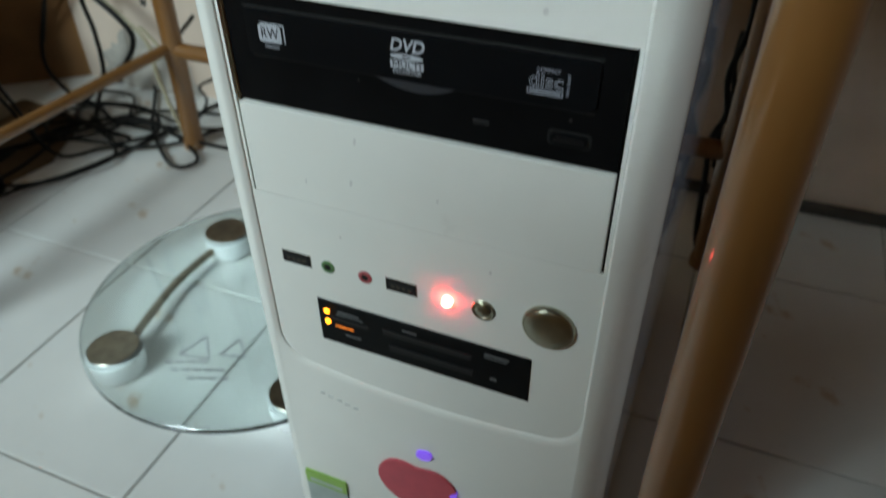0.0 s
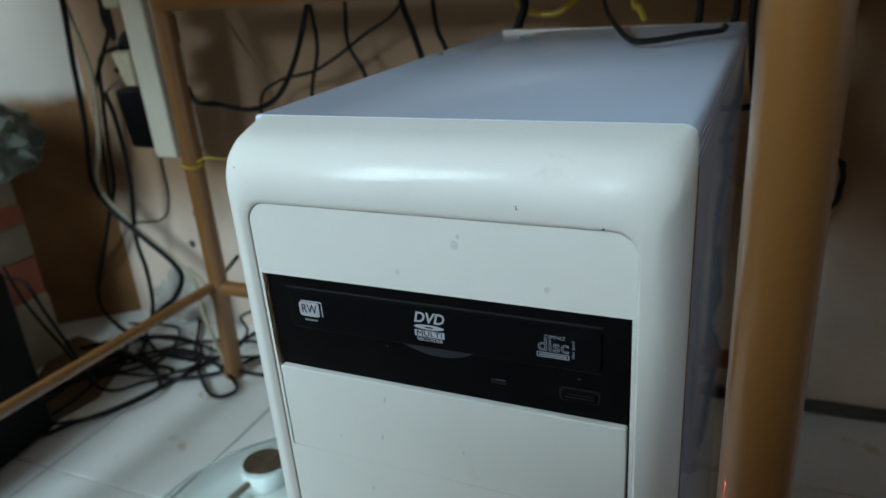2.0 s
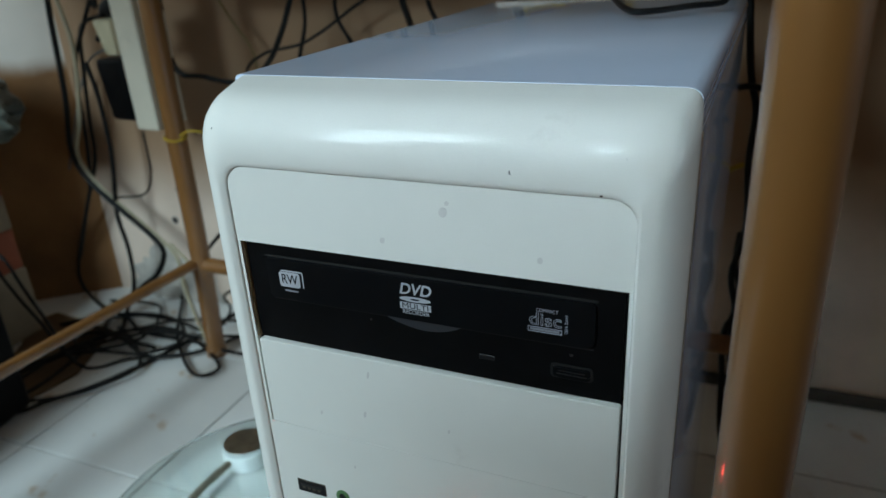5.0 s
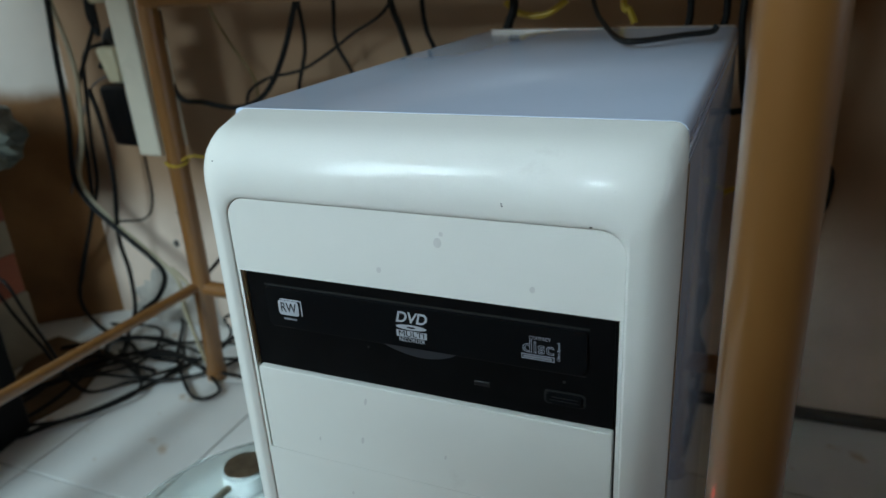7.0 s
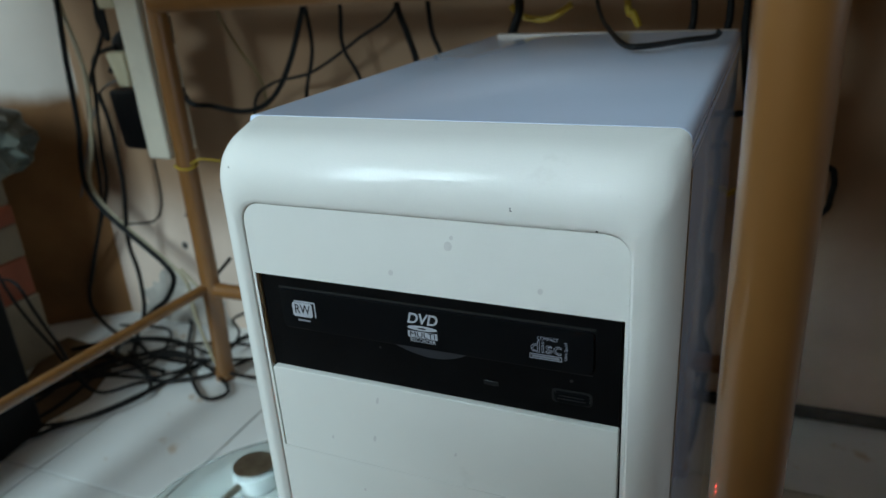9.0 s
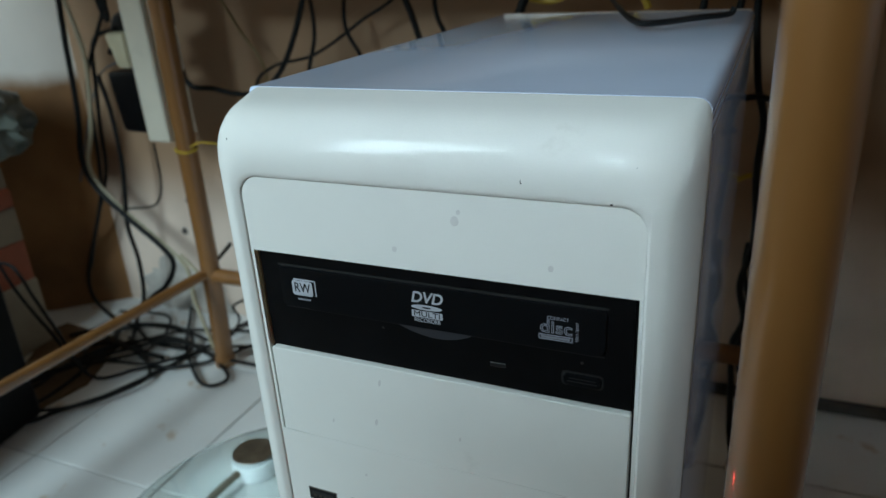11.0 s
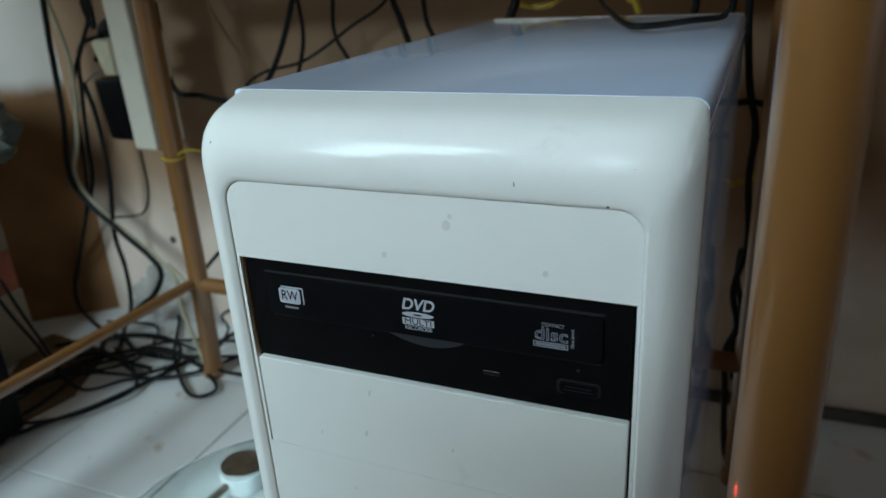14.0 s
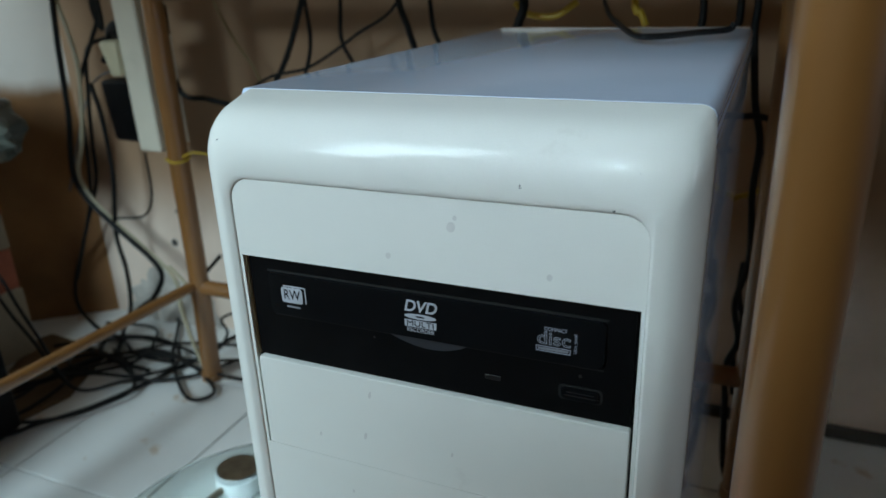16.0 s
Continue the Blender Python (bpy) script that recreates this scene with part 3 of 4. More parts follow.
blob = []
for k in range(36):
    q = 2 * math.pi * k / 36
    rx, rz = 0.0235, 0.0205
    dent = 1 - 0.22 * math.exp(-((q - math.pi / 2) / 0.35) ** 2) - 0.12 * math.exp(-((q - 3 * math.pi / 2) / 0.3) ** 2)
    dent -= 0.16 * math.exp(-(((q + 0.15 + math.pi) % (2 * math.pi) - math.pi) / 0.30) ** 2)
    blob.append((-0.0035 + rx * dent * math.cos(q) * (1 + 0.06 * math.sin(q)), 0.1120 + rz * dent * math.sin(q)))
part("sticker", plate(blob, -0.0030, -0.0016), STICK_PINK, pc, "pink fruit-shaped sticker")
leaf = [(0.0010 + 0.0048 * math.cos(q) * math.cos(0.5) - 0.0030 * math.sin(q) * math.sin(0.5), 0.1415 + 0.0048 * math.cos(q) * math.sin(0.35) + 0.0030 * math.sin(q)) for q in (2 * math.pi * k / 20 for k in range(20))]
part("sticker", plate(leaf, -0.0030, -0.0016), VIOLET_GLOW, pc, "small glowing violet leaf shape")
part("sticker", plate([(0.0150, 0.1150), (0.0195, 0.1190), (0.0180, 0.1105)], -0.0031, -0.0016), VIOLET_GLOW, pc, "small glowing violet spot")
part("sticker", plate(outline(-0.0775, -0.0500, 0.0765, 0.0880, (0.001,) * 4, n=3), -0.0029, -0.0012), STICK_GREEN, pc, "green label")
part("sticker", plate(outline(-0.0775, -0.0500, 0.0520, 0.0763, (0.001,) * 4, n=3), -0.0028, -0.0012), STICK_GREY, pc, "silver label")
part("sticker", box(-0.0745, -0.0530, -0.0032, -0.0014, 0.0795, 0.0812), PRINT, pc)
for k in range(5):       # a faint line of worn print
    part("worn_print", box(-0.0575 + k * 0.0048, -0.0545 + k * 0.0048, -0.0023, -0.0014, 0.1640 - k * 0.0010, 0.1646 - k * 0.0010), WORN_PRINT, pc)
# chips and specks in the plastic
for x, z, w, h, y in ((0.0366, 0.4068, 0.00028, 0.0013, -0.0016), (0.0368, 0.4062, 0.0006, 0.00022, -0.0016), (0.0455, 0.4098, 0.0003, 0.0003, -0.0011), (0.0652, 0.4014, 0.0008, 0.0004, -0.0012), (0.0720, 0.4130, 0.0003, 0.0003, -0.0001), (-0.0800, 0.4140, 0.00035, 0.00035, 0.0012)):
    part("chip", box(x - w / 2, x + w / 2, y - 0.0001, y + 0.0012, z - h / 2, z + h / 2), DARK, pc)
SMUDGE = mat("grey_smudge", (0.66, 0.645, 0.62), 0.5, scale=300, vary=0.08)
for x, z, r, tall in ((0.0125, 0.3905, 0.0022, 1.2), (0.0140, 0.3938, 0.0011, 1.1), (-0.0115, 0.3775, 0.0014, 1.2), (0.0460, 0.3772, 0.0014, 1.2), (-0.0236, 0.3185, 0.0008, 3.0), (-0.0270, 0.2990, 0.0009, 2.6),
                      (0.0100, 0.3000, 0.0007, 2.0), (-0.0480, 0.2950, 0.0006, 2.5), (0.0320, 0.2720, 0.0008, 1.8), (-0.0350, 0.2700, 0.0008, 1.5)):
    sm = lathe([(r * 0.7, -0.0002), (r * 0.7, 0.00008)], (0, 0, 0), "y", 14)
    sm.transform(Matrix.Translation((x, 0, z)) @ pose(0, 0, 0, 0, 12, 0) @ Matrix.Diagonal((1, 1, tall, 1)))
    part("smudge", sm, SMUDGE, pc)

# -- desk of tan steel tube --
desk = thing("computer_desk", "tan enamelled steel-tube computer desk frame over the computer", "desk")
LX, RX, FYD, BYD = -0.4935, 0.1160, -0.0180, 0.3975
for pts, r in (([(-0.4930, BYD, 0.006), (-0.4885, BYD, 0.131), (-0.4875, BYD, 0.28), (-0.4875, BYD, 0.632)], 0.0112), ([(RX, FYD, 0.006), (RX, FYD, 0.36), (RX, FYD, 0.632)], 0.0105),
               ([(-0.5130, FYD, 0.006), (-0.5085, FYD, 0.131), (-0.5075, FYD, 0.632)], 0.0112), ([(RX, BYD, 0.006), (RX, BYD, 0.36), (RX, BYD, 0.632)], 0.0105)):
    part("leg", tube(pts, r, sides=28, n=4), TUBE, desk)
    part("foot", lathe([(r + 0.0015, 0.0), (r + 0.002, 0.004), (r + 0.001, 0.012)], (*pts[0][:2], 0.0), sides=24), TUBE, desk)
part("rail", tube([(LX + 0.003, BYD - 0.004, 0.1300), (LX - 0.009, 0.18, 0.1290), (LX - 0.018, FYD, 0.1290)], 0.0062, sides=20, n=4), TUBE, desk)
part("rail", tube([(LX + 0.004, BYD, 0.126), (-0.2, BYD + 0.002, 0.126), (RX, BYD, 0.126)], 0.0090, sides=20, n=4), TUBE, desk)
part("rail", tube([(LX + 0.008, BYD - 0.002, 0.4585), (-0.2, BYD, 0.4600), (RX, BYD, 0.4600)], 0.0115, sides=20, n=4), TUBE, desk)
part("rail", tube([(LX + 0.010, BYD, 0.620), (RX, BYD, 0.620)], 0.0100, sides=16, n=2), TUBE, desk)
part("tabletop", box(LX - 0.28, RX + 0.16, FYD - 0.056, BYD + 0.09, 0.632, 0.654, bevel=0.003), BOARD, desk)

tie = tube([(LX + 0.006 + 0.0125 * math.cos(q), BYD - 0.001 + 0.0125 * math.sin(q), 0.2815 + 0.0015 * math.sin(2 * q)) for q in (2 * math.pi * k / 16 for k in range(17))], 0.0013, sides=8, n=2)
tube([(LX + 0.012, BYD - 0.004, 0.283), (LX + 0.03, BYD - 0.004, 0.291), (LX + 0.05, BYD + 0.01, 0.286)], 0.0011, sides=8, n=5, bm=tie)
solid("cable_tie", tie, CABLE_YELLOW, "yellow wire tied round the desk leg", "wire")

# -- power strip and plugs --
strip = thing("power_strip", "aged white power strip hanging upright beside the desk leg", "power strip")
SM = pose(-0.530, 0.400, 0.286, 0, -1.0, -6)
part("housing", box(-0.018, 0.018, 0.0, 0.034, 0.0, 0.30, bevel=0.003, seg=3, m=SM), STRIP, strip)
part("back_shell", box(-0.0165, 0.0165, 0.0342, 0.044, 0.003, 0.297, bevel=0.002, m=SM), STRIP, strip)
for zz in (0.045, 0.10, 0.155, 0.21):
    part("socket", box(-0.0190, -0.0178, 0.006, 0.028, zz - 0.013, zz + 0.013, bevel=0.0006, seg=1, m=SM), STRIP, strip)
adapter = thing("power_adapter", "black plug-in power adapter in the power strip", "adapter")
AM = SM @ pose(-0.0205, 0.004, -0.004, 0, 0, 0)
abm = box(-0.052, 0.0, 0.0, 0.040, 0.012, 0.082, bevel=0.005, seg=3)
for v in abm.verts:
    v.co.x += (0.060 - v.co.z) * -0.10 if v.co.x < -0.02 else 0
    if v.co.x < -0.02:
        v.co.x += max(0, 0.04 - v.co.z) * 0.55
abm.transform(AM)
part("body", abm, BLACK, adapter)
part("seam", box(-0.0475, -0.0005, 0.0195, 0.0203, 0.030, 0.078, m=AM), DARK, adapter)


def plug(z, material, label, length, r0, bend):
    p = thing("plug", label, "plug", group="plugs in the power strip")
    pts = [SM @ Vector((-0.019, 0.017, z)), SM @ Vector((-0.019 - length * 0.6, 0.016, z + 0.002)), SM @ Vector((-0.019 - length, 0.014, z + bend))]
    part("body", tube(pts, lambda u: r0 * (1 - 0.55 * u ** 2), sides=20, n=6), material, p)
    part("flange", tube([pts[0], pts[0].lerp(pts[1], 0.2)], r0 * 1.2, sides=20, smooth=False), material, p)


plug(0.130, BLACK, "black moulded plug in the power strip", 0.030, 0.0125, -0.006)
plug(0.108, BLACK, "black moulded plug in the power strip", 0.050, 0.0070, -0.010)
cube_bm = box(-0.048, -0.0185, -0.004, 0.034, 0.083, 0.122, bevel=0.004, seg=2)
for v in cube_bm.verts:
    if v.co.z < 0.10 and v.co.x < -0.03:
        v.co.x += 0.010
cube_bm.transform(SM)
solid("plug_adapter", cube_bm, CREAM, "cream plastic travel plug adapter in the power strip", "adapter")
solid("plug_adapter", box(-0.044, -0.0185, -0.002, 0.030, 0.168, 0.215, bevel=0.004, m=SM), CREAM, "cream plastic plug adapter in the power strip", "adapter")

# -- bathroom scale --
scale = thing("bathroom_scale", "round clear glass bathroom scale with metal-topped white feet on the tiles", "scale")
SC = Vector((-0.243, 0.166, 0))
ZG = 0.0265
glass_plate = part("glass_plate", lathe([(0.1425, ZG - 0.006), (0.1436, ZG - 0.0052), (0.1440, ZG - 0.003), (0.1436, ZG - 0.0008), (0.1425, ZG)], SC, sides=96), GLASS, scale, "clear glass disc with green edge")
glass_plate.visible_shadow = False
PADS = [(-0.3130, 0.0700), (-0.3235, 0.2380), (-0.1500, 0.0880), (-0.1600, 0.2600)]
for x, y in PADS:
    f = part("load_foot", lathe([(0.0175, 0.0), (0.0215, 0.002), (0.0225, 0.008), (0.0225, ZG - 0.0064)], (x, y, 0), sides=40), WHITE_PL, scale, "white plastic foot")
    part("metal_cap", lathe([(0.0200, ZG + 0.0002), (0.0206, ZG + 0.0008), (0.0198, ZG + 0.0014), (0.0150, ZG + 0.0010), (0.0010, ZG + 0.0004)], (x, y, 0), sides=40), CAP_METAL, f)
arc = [(-0.3160, 0.092), (-0.3240, 0.130), (-0.3290, 0.165), (-0.3290, 0.195), (-0.3270, 0.216)]
part("wire_tube", tube([(x, y, 0.0130) for x, y in arc], 0.0036, sides=12), TUBE_BROWN, scale, "brown curved tube under the glass")


def tri(cx, cy, s, q0):
    pts = [(cx + s * math.cos(radians(q0 + 120 * k)), cy + s * math.sin(radians(q0 + 120 * k)), ZG + 0.0004) for k in range(3)]
    own = None
    for a, b in ((0, 1), (1, 2), (2, 0)):
        own = tube([pts[a], pts[b]], 0.0007, sides=6, smooth=False, bm=own)
    return own


part("printed_mark", tri(-0.247, 0.095, 0.0150, 101), MARK_GREY, scale)
part("printed_mark", tri(-0.219, 0.106, 0.0120, 105), MARK_GREY, scale)
for x0, y0, x1, y1, n in ((-0.264, 0.074, -0.230, 0.088, 4), (-0.254, 0.069, -0.212, 0.086, 5), (-0.236, 0.067, -0.204, 0.079, 4)):
    for k in range(n):
        u0, u1 = k / n, (k + 0.75) / n
        part("printed_line", tube([(x0 + (x1 - x0) * u, y0 + (y1 - y0) * u, ZG + 0.0004) for u in (u0, u1)], 0.0009, sides=6, smooth=False), MARK_GREY, scale)

# -- subwoofer with clutter on top, at the side wall --
sub = thing("subwoofer", "black box-shaped speaker cabinet standing on the tiled floor", "speaker")
QM = pose(-0.622, 0.234, 0, 0, 0, 8)
part("cabinet", box(-0.20, 0.0, -0.26, 0.0, 0.004, 0.205, bevel=0.006, seg=3, m=QM), BLACK, sub)
part("front_grille", box(-0.19, -0.01, -0.266, -0.2602, 0.015, 0.195, bevel=0.004, m=QM), CABLE, sub)
for a, b in ((-0.18, -0.24), (-0.02, -0.24), (-0.18, -0.02), (-0.02, -0.02)):
    p = QM @ Vector((a, b, 0))
    part("foot", lathe([(0.008, 0), (0.009, 0.0045)], (p.x, p.y, 0), sides=16), CABLE, sub)


def card(z0, z1, x1, turn, material, label, long=0.13, deep=0.06):
    m = Matrix.Translation((x1 - 0.102, 0.312, 0)) @ pose(0, 0, 0, 0, 0, turn)
    return solid("card_box", box(-long, 0, 0, deep, z0, z1, bevel=0.002, m=m), material, label, "box", group="boxes beside the speaker")


card(0.0, 0.095, -0.668, 0, BOX_BEIGE, "beige cardboard box on the tiled floor")
card(0.0955, 0.150, -0.670, 2, BOX_RED, "red-brown cardboard box in the stack")
card(0.1505, 0.196, -0.672, -1, BOX_BEIGE, "beige cardboard box in the stack")
card(0.1965, 0.221, -0.668, 2, BOX_RED, "red-brown cardboard box in the stack")
card(0.2215, 0.262, -0.674, 0, BOX_BEIGE, "beige cardboard box in the stack")
card(0.2625, 0.292, -0.678, 3, BOX_RED, "orange-red cardboard box on top of the stack")
solid("carton_flap", box(-0.835, -0.795, 0.3060, 0.3105, 0.21, 0.262, bevel=0.001), BOX_VIOLET, "violet printed card at the stack of boxes", "card")
solid("bottle_cap", lathe([(0.006, 0.0), (0.006, 0.012), (0.004, 0.014)], (-0.781, 0.313, 0.245), "y", 20), BOX_GREEN, "small green plastic cap on the boxes", "cap")
# Thin dark sheet added to darken the tiles behind the speaker.
sheet = plate([(-0.640, 0.236), (-0.628, 0.300), (-0.672, 0.398), (-0.790, 0.410), (-0.800, 0.386), (-0.745, 0.300), (-0.700, 0.240)], 0.0, 0.0030, bevel=0.0006)
sheet.transform(pose(0, 0, 0.0034, -90, 0, 0))
solid("floor_sheet", sheet, SHEET_BROWN, "thin dark brown sheet lying on the tiles behind the speaker", "cardboard", smooth=False)
bag = bmesh.new()
bmesh.ops.create_icosphere(bag, subdivisions=4, radius=1)
for v in bag.verts:      # a few broad folds with creased ridges
    d = v.co.copy()
    fold = abs(noise.noise(d * 1.5 + Vector((1, 5, 2)))) + 0.35 * abs(noise.noise(d * 3.4))
    k = 1.05 + 0.22 * noise.noise(d * 1.2) - 0.45 * fold
    v.co = Vector((d.x * 0.100 * k, d.y * 0.065 * k, max(d.z, -0.62) * 0.055 * k))
bag.transform(pose(-0.790, 0.345, 0.3190, 0, 14, 10))
solid("plastic_bag", bag, FABRIC, "crumpled grey-green plastic bag on the boxes", "bag", angle=12)
rag = tube([(-0.90, 0.33, 0.378), (-0.83, 0.325, 0.380), (-0.780, 0.32, 0.366), (-0.750, 0.318, 0.346)], lambda u: 0.011 * (1.1 - 0.8 * u), sides=12, n=8)
solid("rag_strap", rag, FABRIC_D, "dark twisted strap lying over the bag", "strap")

# -- wall spots, cement --
lump = bmesh.new()
bmesh.ops.create_icosphere(lump, subdivisions=4, radius=1)
for v in lump.verts:
    d = v.co.copy()
    k = 1 + 0.3 * noise.noise(d * 2.3) + 0.15 * noise.noise(d * 6)
    v.co = Vector((d.x * 0.080 * k, d.y * 0.014 * k, d.z * 0.060 * k))
lump.transform(pose(-0.660, 0.514, 0.015, 0, 0, 2))
solid("cement_patch", lump, CRUMBLE, "grey crumbled cement at the foot of the wall", "cement", kind="structure")


def wall_y(x):
    return 0.530 * math.cos(radians(SLANT)) + (x + 0.530 * math.sin(radians(SLANT))) * math.tan(radians(SLANT))


for x, z, r in ((-0.634, 0.123, 0.0055), (-0.62, 0.17, 0.0025), (0.232, 0.240, 0.0025), (0.30, 0.42, 0.003), (-0.55, 0.21, 0.003), (-0.60, 0.055, 0.004)):
    s = solid("wall_stain", lathe([(r, 0.0), (r * 0.9, 0.0006)], (x, wall_y(x), z), "y", 12), SKIRT, "small dark chip in the plaster wall", "chip", group="chips in the wall")

# -- cables --
def cable(label, r, pts, material=None, group="cables behind the desk"):
    return solid("cable", tube(pts, r, sides=10, n=8), material or CABLE, label, "cable", group=group)


cable("thick black cable hanging down the wall", 0.0036, [(-0.702, 0.455, 0.563), (-0.699, 0.455, 0.473), (-0.708, 0.455, 0.393), (-0.717, 0.455, 0.306), (-0.732, 0.455, 0.236), (-0.717, 0.455, 0.197), (-0.671, 0.455, 0.159), (-0.621, 0.455, 0.122), (-0.608, 0.455, 0.099), (-0.629, 0.455, 0.066), (-0.659, 0.455, 0.044), (-0.69, 0.42, 0.012), (-0.66, 0.38, 0.012), (-0.6, 0.37, 0.012)], CABLE)
cable("cream cable hanging beside a thick black one", 0.0028, [(-0.704, 0.46, 0.55), (-0.701, 0.46, 0.46), (-0.687, 0.46, 0.371), (-0.706, 0.46, 0.282), (-0.728, 0.46, 0.227), (-0.696, 0.46, 0.18), (-0.6, 0.46, 0.106), (-0.589, 0.46, 0.064), (-0.582, 0.46, 0.013), (-0.519, 0.414, 0.005), (-0.486, 0.403, 0.005)], CABLE_CREAM)
cable("black cable hanging down the plaster wall", 0.0026, [(-0.658, 0.47, 0.56), (-0.655, 0.47, 0.47), (-0.649, 0.47, 0.43), (-0.669, 0.47, 0.397), (-0.704, 0.47, 0.34), (-0.718, 0.47, 0.24), (-0.736, 0.47, 0.173), (-0.803, 0.47, 0.041), (-0.755, 0.45, 0.005), (-0.678, 0.429, 0.005), (-0.62, 0.4, 0.008), (-0.56, 0.4, 0.008)], CABLE)
cable("black cable hanging down the plaster wall", 0.0026, [(-0.646, 0.47, 0.507), (-0.643, 0.47, 0.417), (-0.655, 0.47, 0.437), (-0.651, 0.47, 0.47)], CABLE)
cable("black cable hanging down the plaster wall", 0.003, [(-0.672, 0.46, 0.35), (-0.664, 0.46, 0.306), (-0.666, 0.46, 0.23), (-0.682, 0.46, 0.148), (-0.677, 0.46, 0.097), (-0.684, 0.46, 0.038), (-0.684, 0.436, 0.005), (-0.63, 0.38, 0.008), (-0.57, 0.37, 0.01)], CABLE)
cable("black cable hanging down the plaster wall", 0.0026, [(-0.643, 0.48, 0.405), (-0.688, 0.48, 0.389), (-0.703, 0.48, 0.331), (-0.714, 0.48, 0.269), (-0.723, 0.48, 0.213), (-0.767, 0.48, 0.132), (-0.816, 0.48, 0.034)], CABLE)
cable("thin dark wire looping out of the adapter", 0.0014, [(-0.581, 0.44, 0.272), (-0.583, 0.44, 0.219), (-0.602, 0.44, 0.19), (-0.649, 0.44, 0.181)], CABLE)
cable("thin grey wire hanging on the wall", 0.0014, [(-0.642, 0.49, 0.365), (-0.685, 0.49, 0.355), (-0.713, 0.49, 0.332), (-0.753, 0.49, 0.265), (-0.808, 0.49, 0.161), (-0.883, 0.49, 0.041)], CABLE_GREY)
cable("black cable hanging down the plaster wall", 0.003, [(-0.514, 0.44, 0.442), (-0.511, 0.44, 0.352), (-0.472, 0.44, 0.341), (-0.426, 0.44, 0.336), (-0.388, 0.44, 0.351), (-0.358, 0.44, 0.39), (-0.33, 0.44, 0.451)], CABLE)
cable("black cable hanging down the plaster wall", 0.0022, [(-0.36, 0.48, 0.539), (-0.357, 0.48, 0.449), (-0.355, 0.48, 0.396), (-0.371, 0.48, 0.341), (-0.367, 0.48, 0.261), (-0.369, 0.48, 0.161)], CABLE)
cable("black cable hanging down the plaster wall", 0.0022, [(-0.316, 0.48, 0.537), (-0.313, 0.48, 0.447), (-0.315, 0.48, 0.401), (-0.296, 0.48, 0.359), (-0.292, 0.48, 0.279), (-0.294, 0.48, 0.179)], CABLE)
cable("black cable hanging down the plaster wall", 0.0018, [(-0.248, 0.48, 0.534), (-0.245, 0.48, 0.444), (-0.297, 0.48, 0.407), (-0.359, 0.48, 0.373), (-0.415, 0.48, 0.36), (-0.445, 0.48, 0.333), (-0.441, 0.48, 0.253), (-0.443, 0.48, 0.153)], CABLE)
cable("black cable hanging down the plaster wall", 0.0032, [(-0.239, 0.46, 0.537), (-0.236, 0.46, 0.447), (-0.226, 0.46, 0.413), (-0.217, 0.46, 0.377), (-0.213, 0.46, 0.297), (-0.215, 0.46, 0.197)], CABLE)
cable("black cable hanging down the plaster wall", 0.0025, [(-0.214, 0.48, 0.535), (-0.211, 0.48, 0.445), (-0.208, 0.48, 0.412), (-0.198, 0.48, 0.382), (-0.194, 0.48, 0.302), (-0.196, 0.48, 0.202)], CABLE)
cable("black cable hanging down the plaster wall", 0.0042, [(-0.105, 0.44, 0.532), (-0.102, 0.44, 0.442), (-0.107, 0.44, 0.421), (-0.111, 0.44, 0.402), (-0.107, 0.44, 0.322), (-0.109, 0.44, 0.222)], CABLE)
cable("black cable lying across the computer top", 0.0018, [(-0.05, 0.47, 0.52), (-0.037, 0.455, 0.45), (-0.02, 0.4, 0.432), (0.004, 0.313, 0.4305), (0.03, 0.229, 0.43), (0.044, 0.221, 0.43), (0.063, 0.245, 0.43), (0.078, 0.256, 0.4305), (0.081, 0.257, 0.434)], CABLE)
cable("thin yellowish wire hanging on the wall", 0.0016, [(-0.492, 0.49, 0.544), (-0.489, 0.49, 0.454), (-0.466, 0.49, 0.403), (-0.439, 0.49, 0.364), (-0.435, 0.49, 0.331), (-0.431, 0.49, 0.251), (-0.433, 0.49, 0.151)], CABLE_OLIVE)
cable("yellow network cable behind the computer", 0.003, [(-0.117, 0.46, 0.437), (-0.104, 0.46, 0.427), (-0.08, 0.46, 0.425), (-0.059, 0.46, 0.437)], CABLE_YELLOW)
cable("yellow network cable behind the computer", 0.003, [(-0.009, 0.44, 0.528), (-0.006, 0.44, 0.438), (-0.001, 0.44, 0.429), (0.004, 0.44, 0.418)], CABLE_YELLOW)
cable("black cable hanging down the plaster wall", 0.003, [(0.047, 0.42, 0.527), (0.05, 0.42, 0.437), (0.049, 0.42, 0.418), (0.047, 0.42, 0.405), (0.051, 0.42, 0.325), (0.049, 0.42, 0.225)], CABLE)
cable("black cable hanging down the plaster wall", 0.003, [(0.074, 0.42, 0.525), (0.077, 0.42, 0.435), (0.076, 0.42, 0.419), (0.074, 0.42, 0.404), (0.078, 0.42, 0.324), (0.076, 0.42, 0.224)], CABLE)
cable("black cable hanging down the plaster wall", 0.003, [(0.086, 0.42, 0.532), (0.089, 0.42, 0.442), (0.089, 0.42, 0.413), (0.095, 0.42, 0.361), (0.102, 0.42, 0.33), (0.101, 0.42, 0.287), (0.105, 0.42, 0.23), (0.098, 0.42, 0.185), (0.104, 0.42, 0.15), (0.097, 0.42, 0.125), (0.099, 0.42, 0.09), (0.11, 0.41, 0.006), (0.15, 0.44, 0.005)], CABLE)
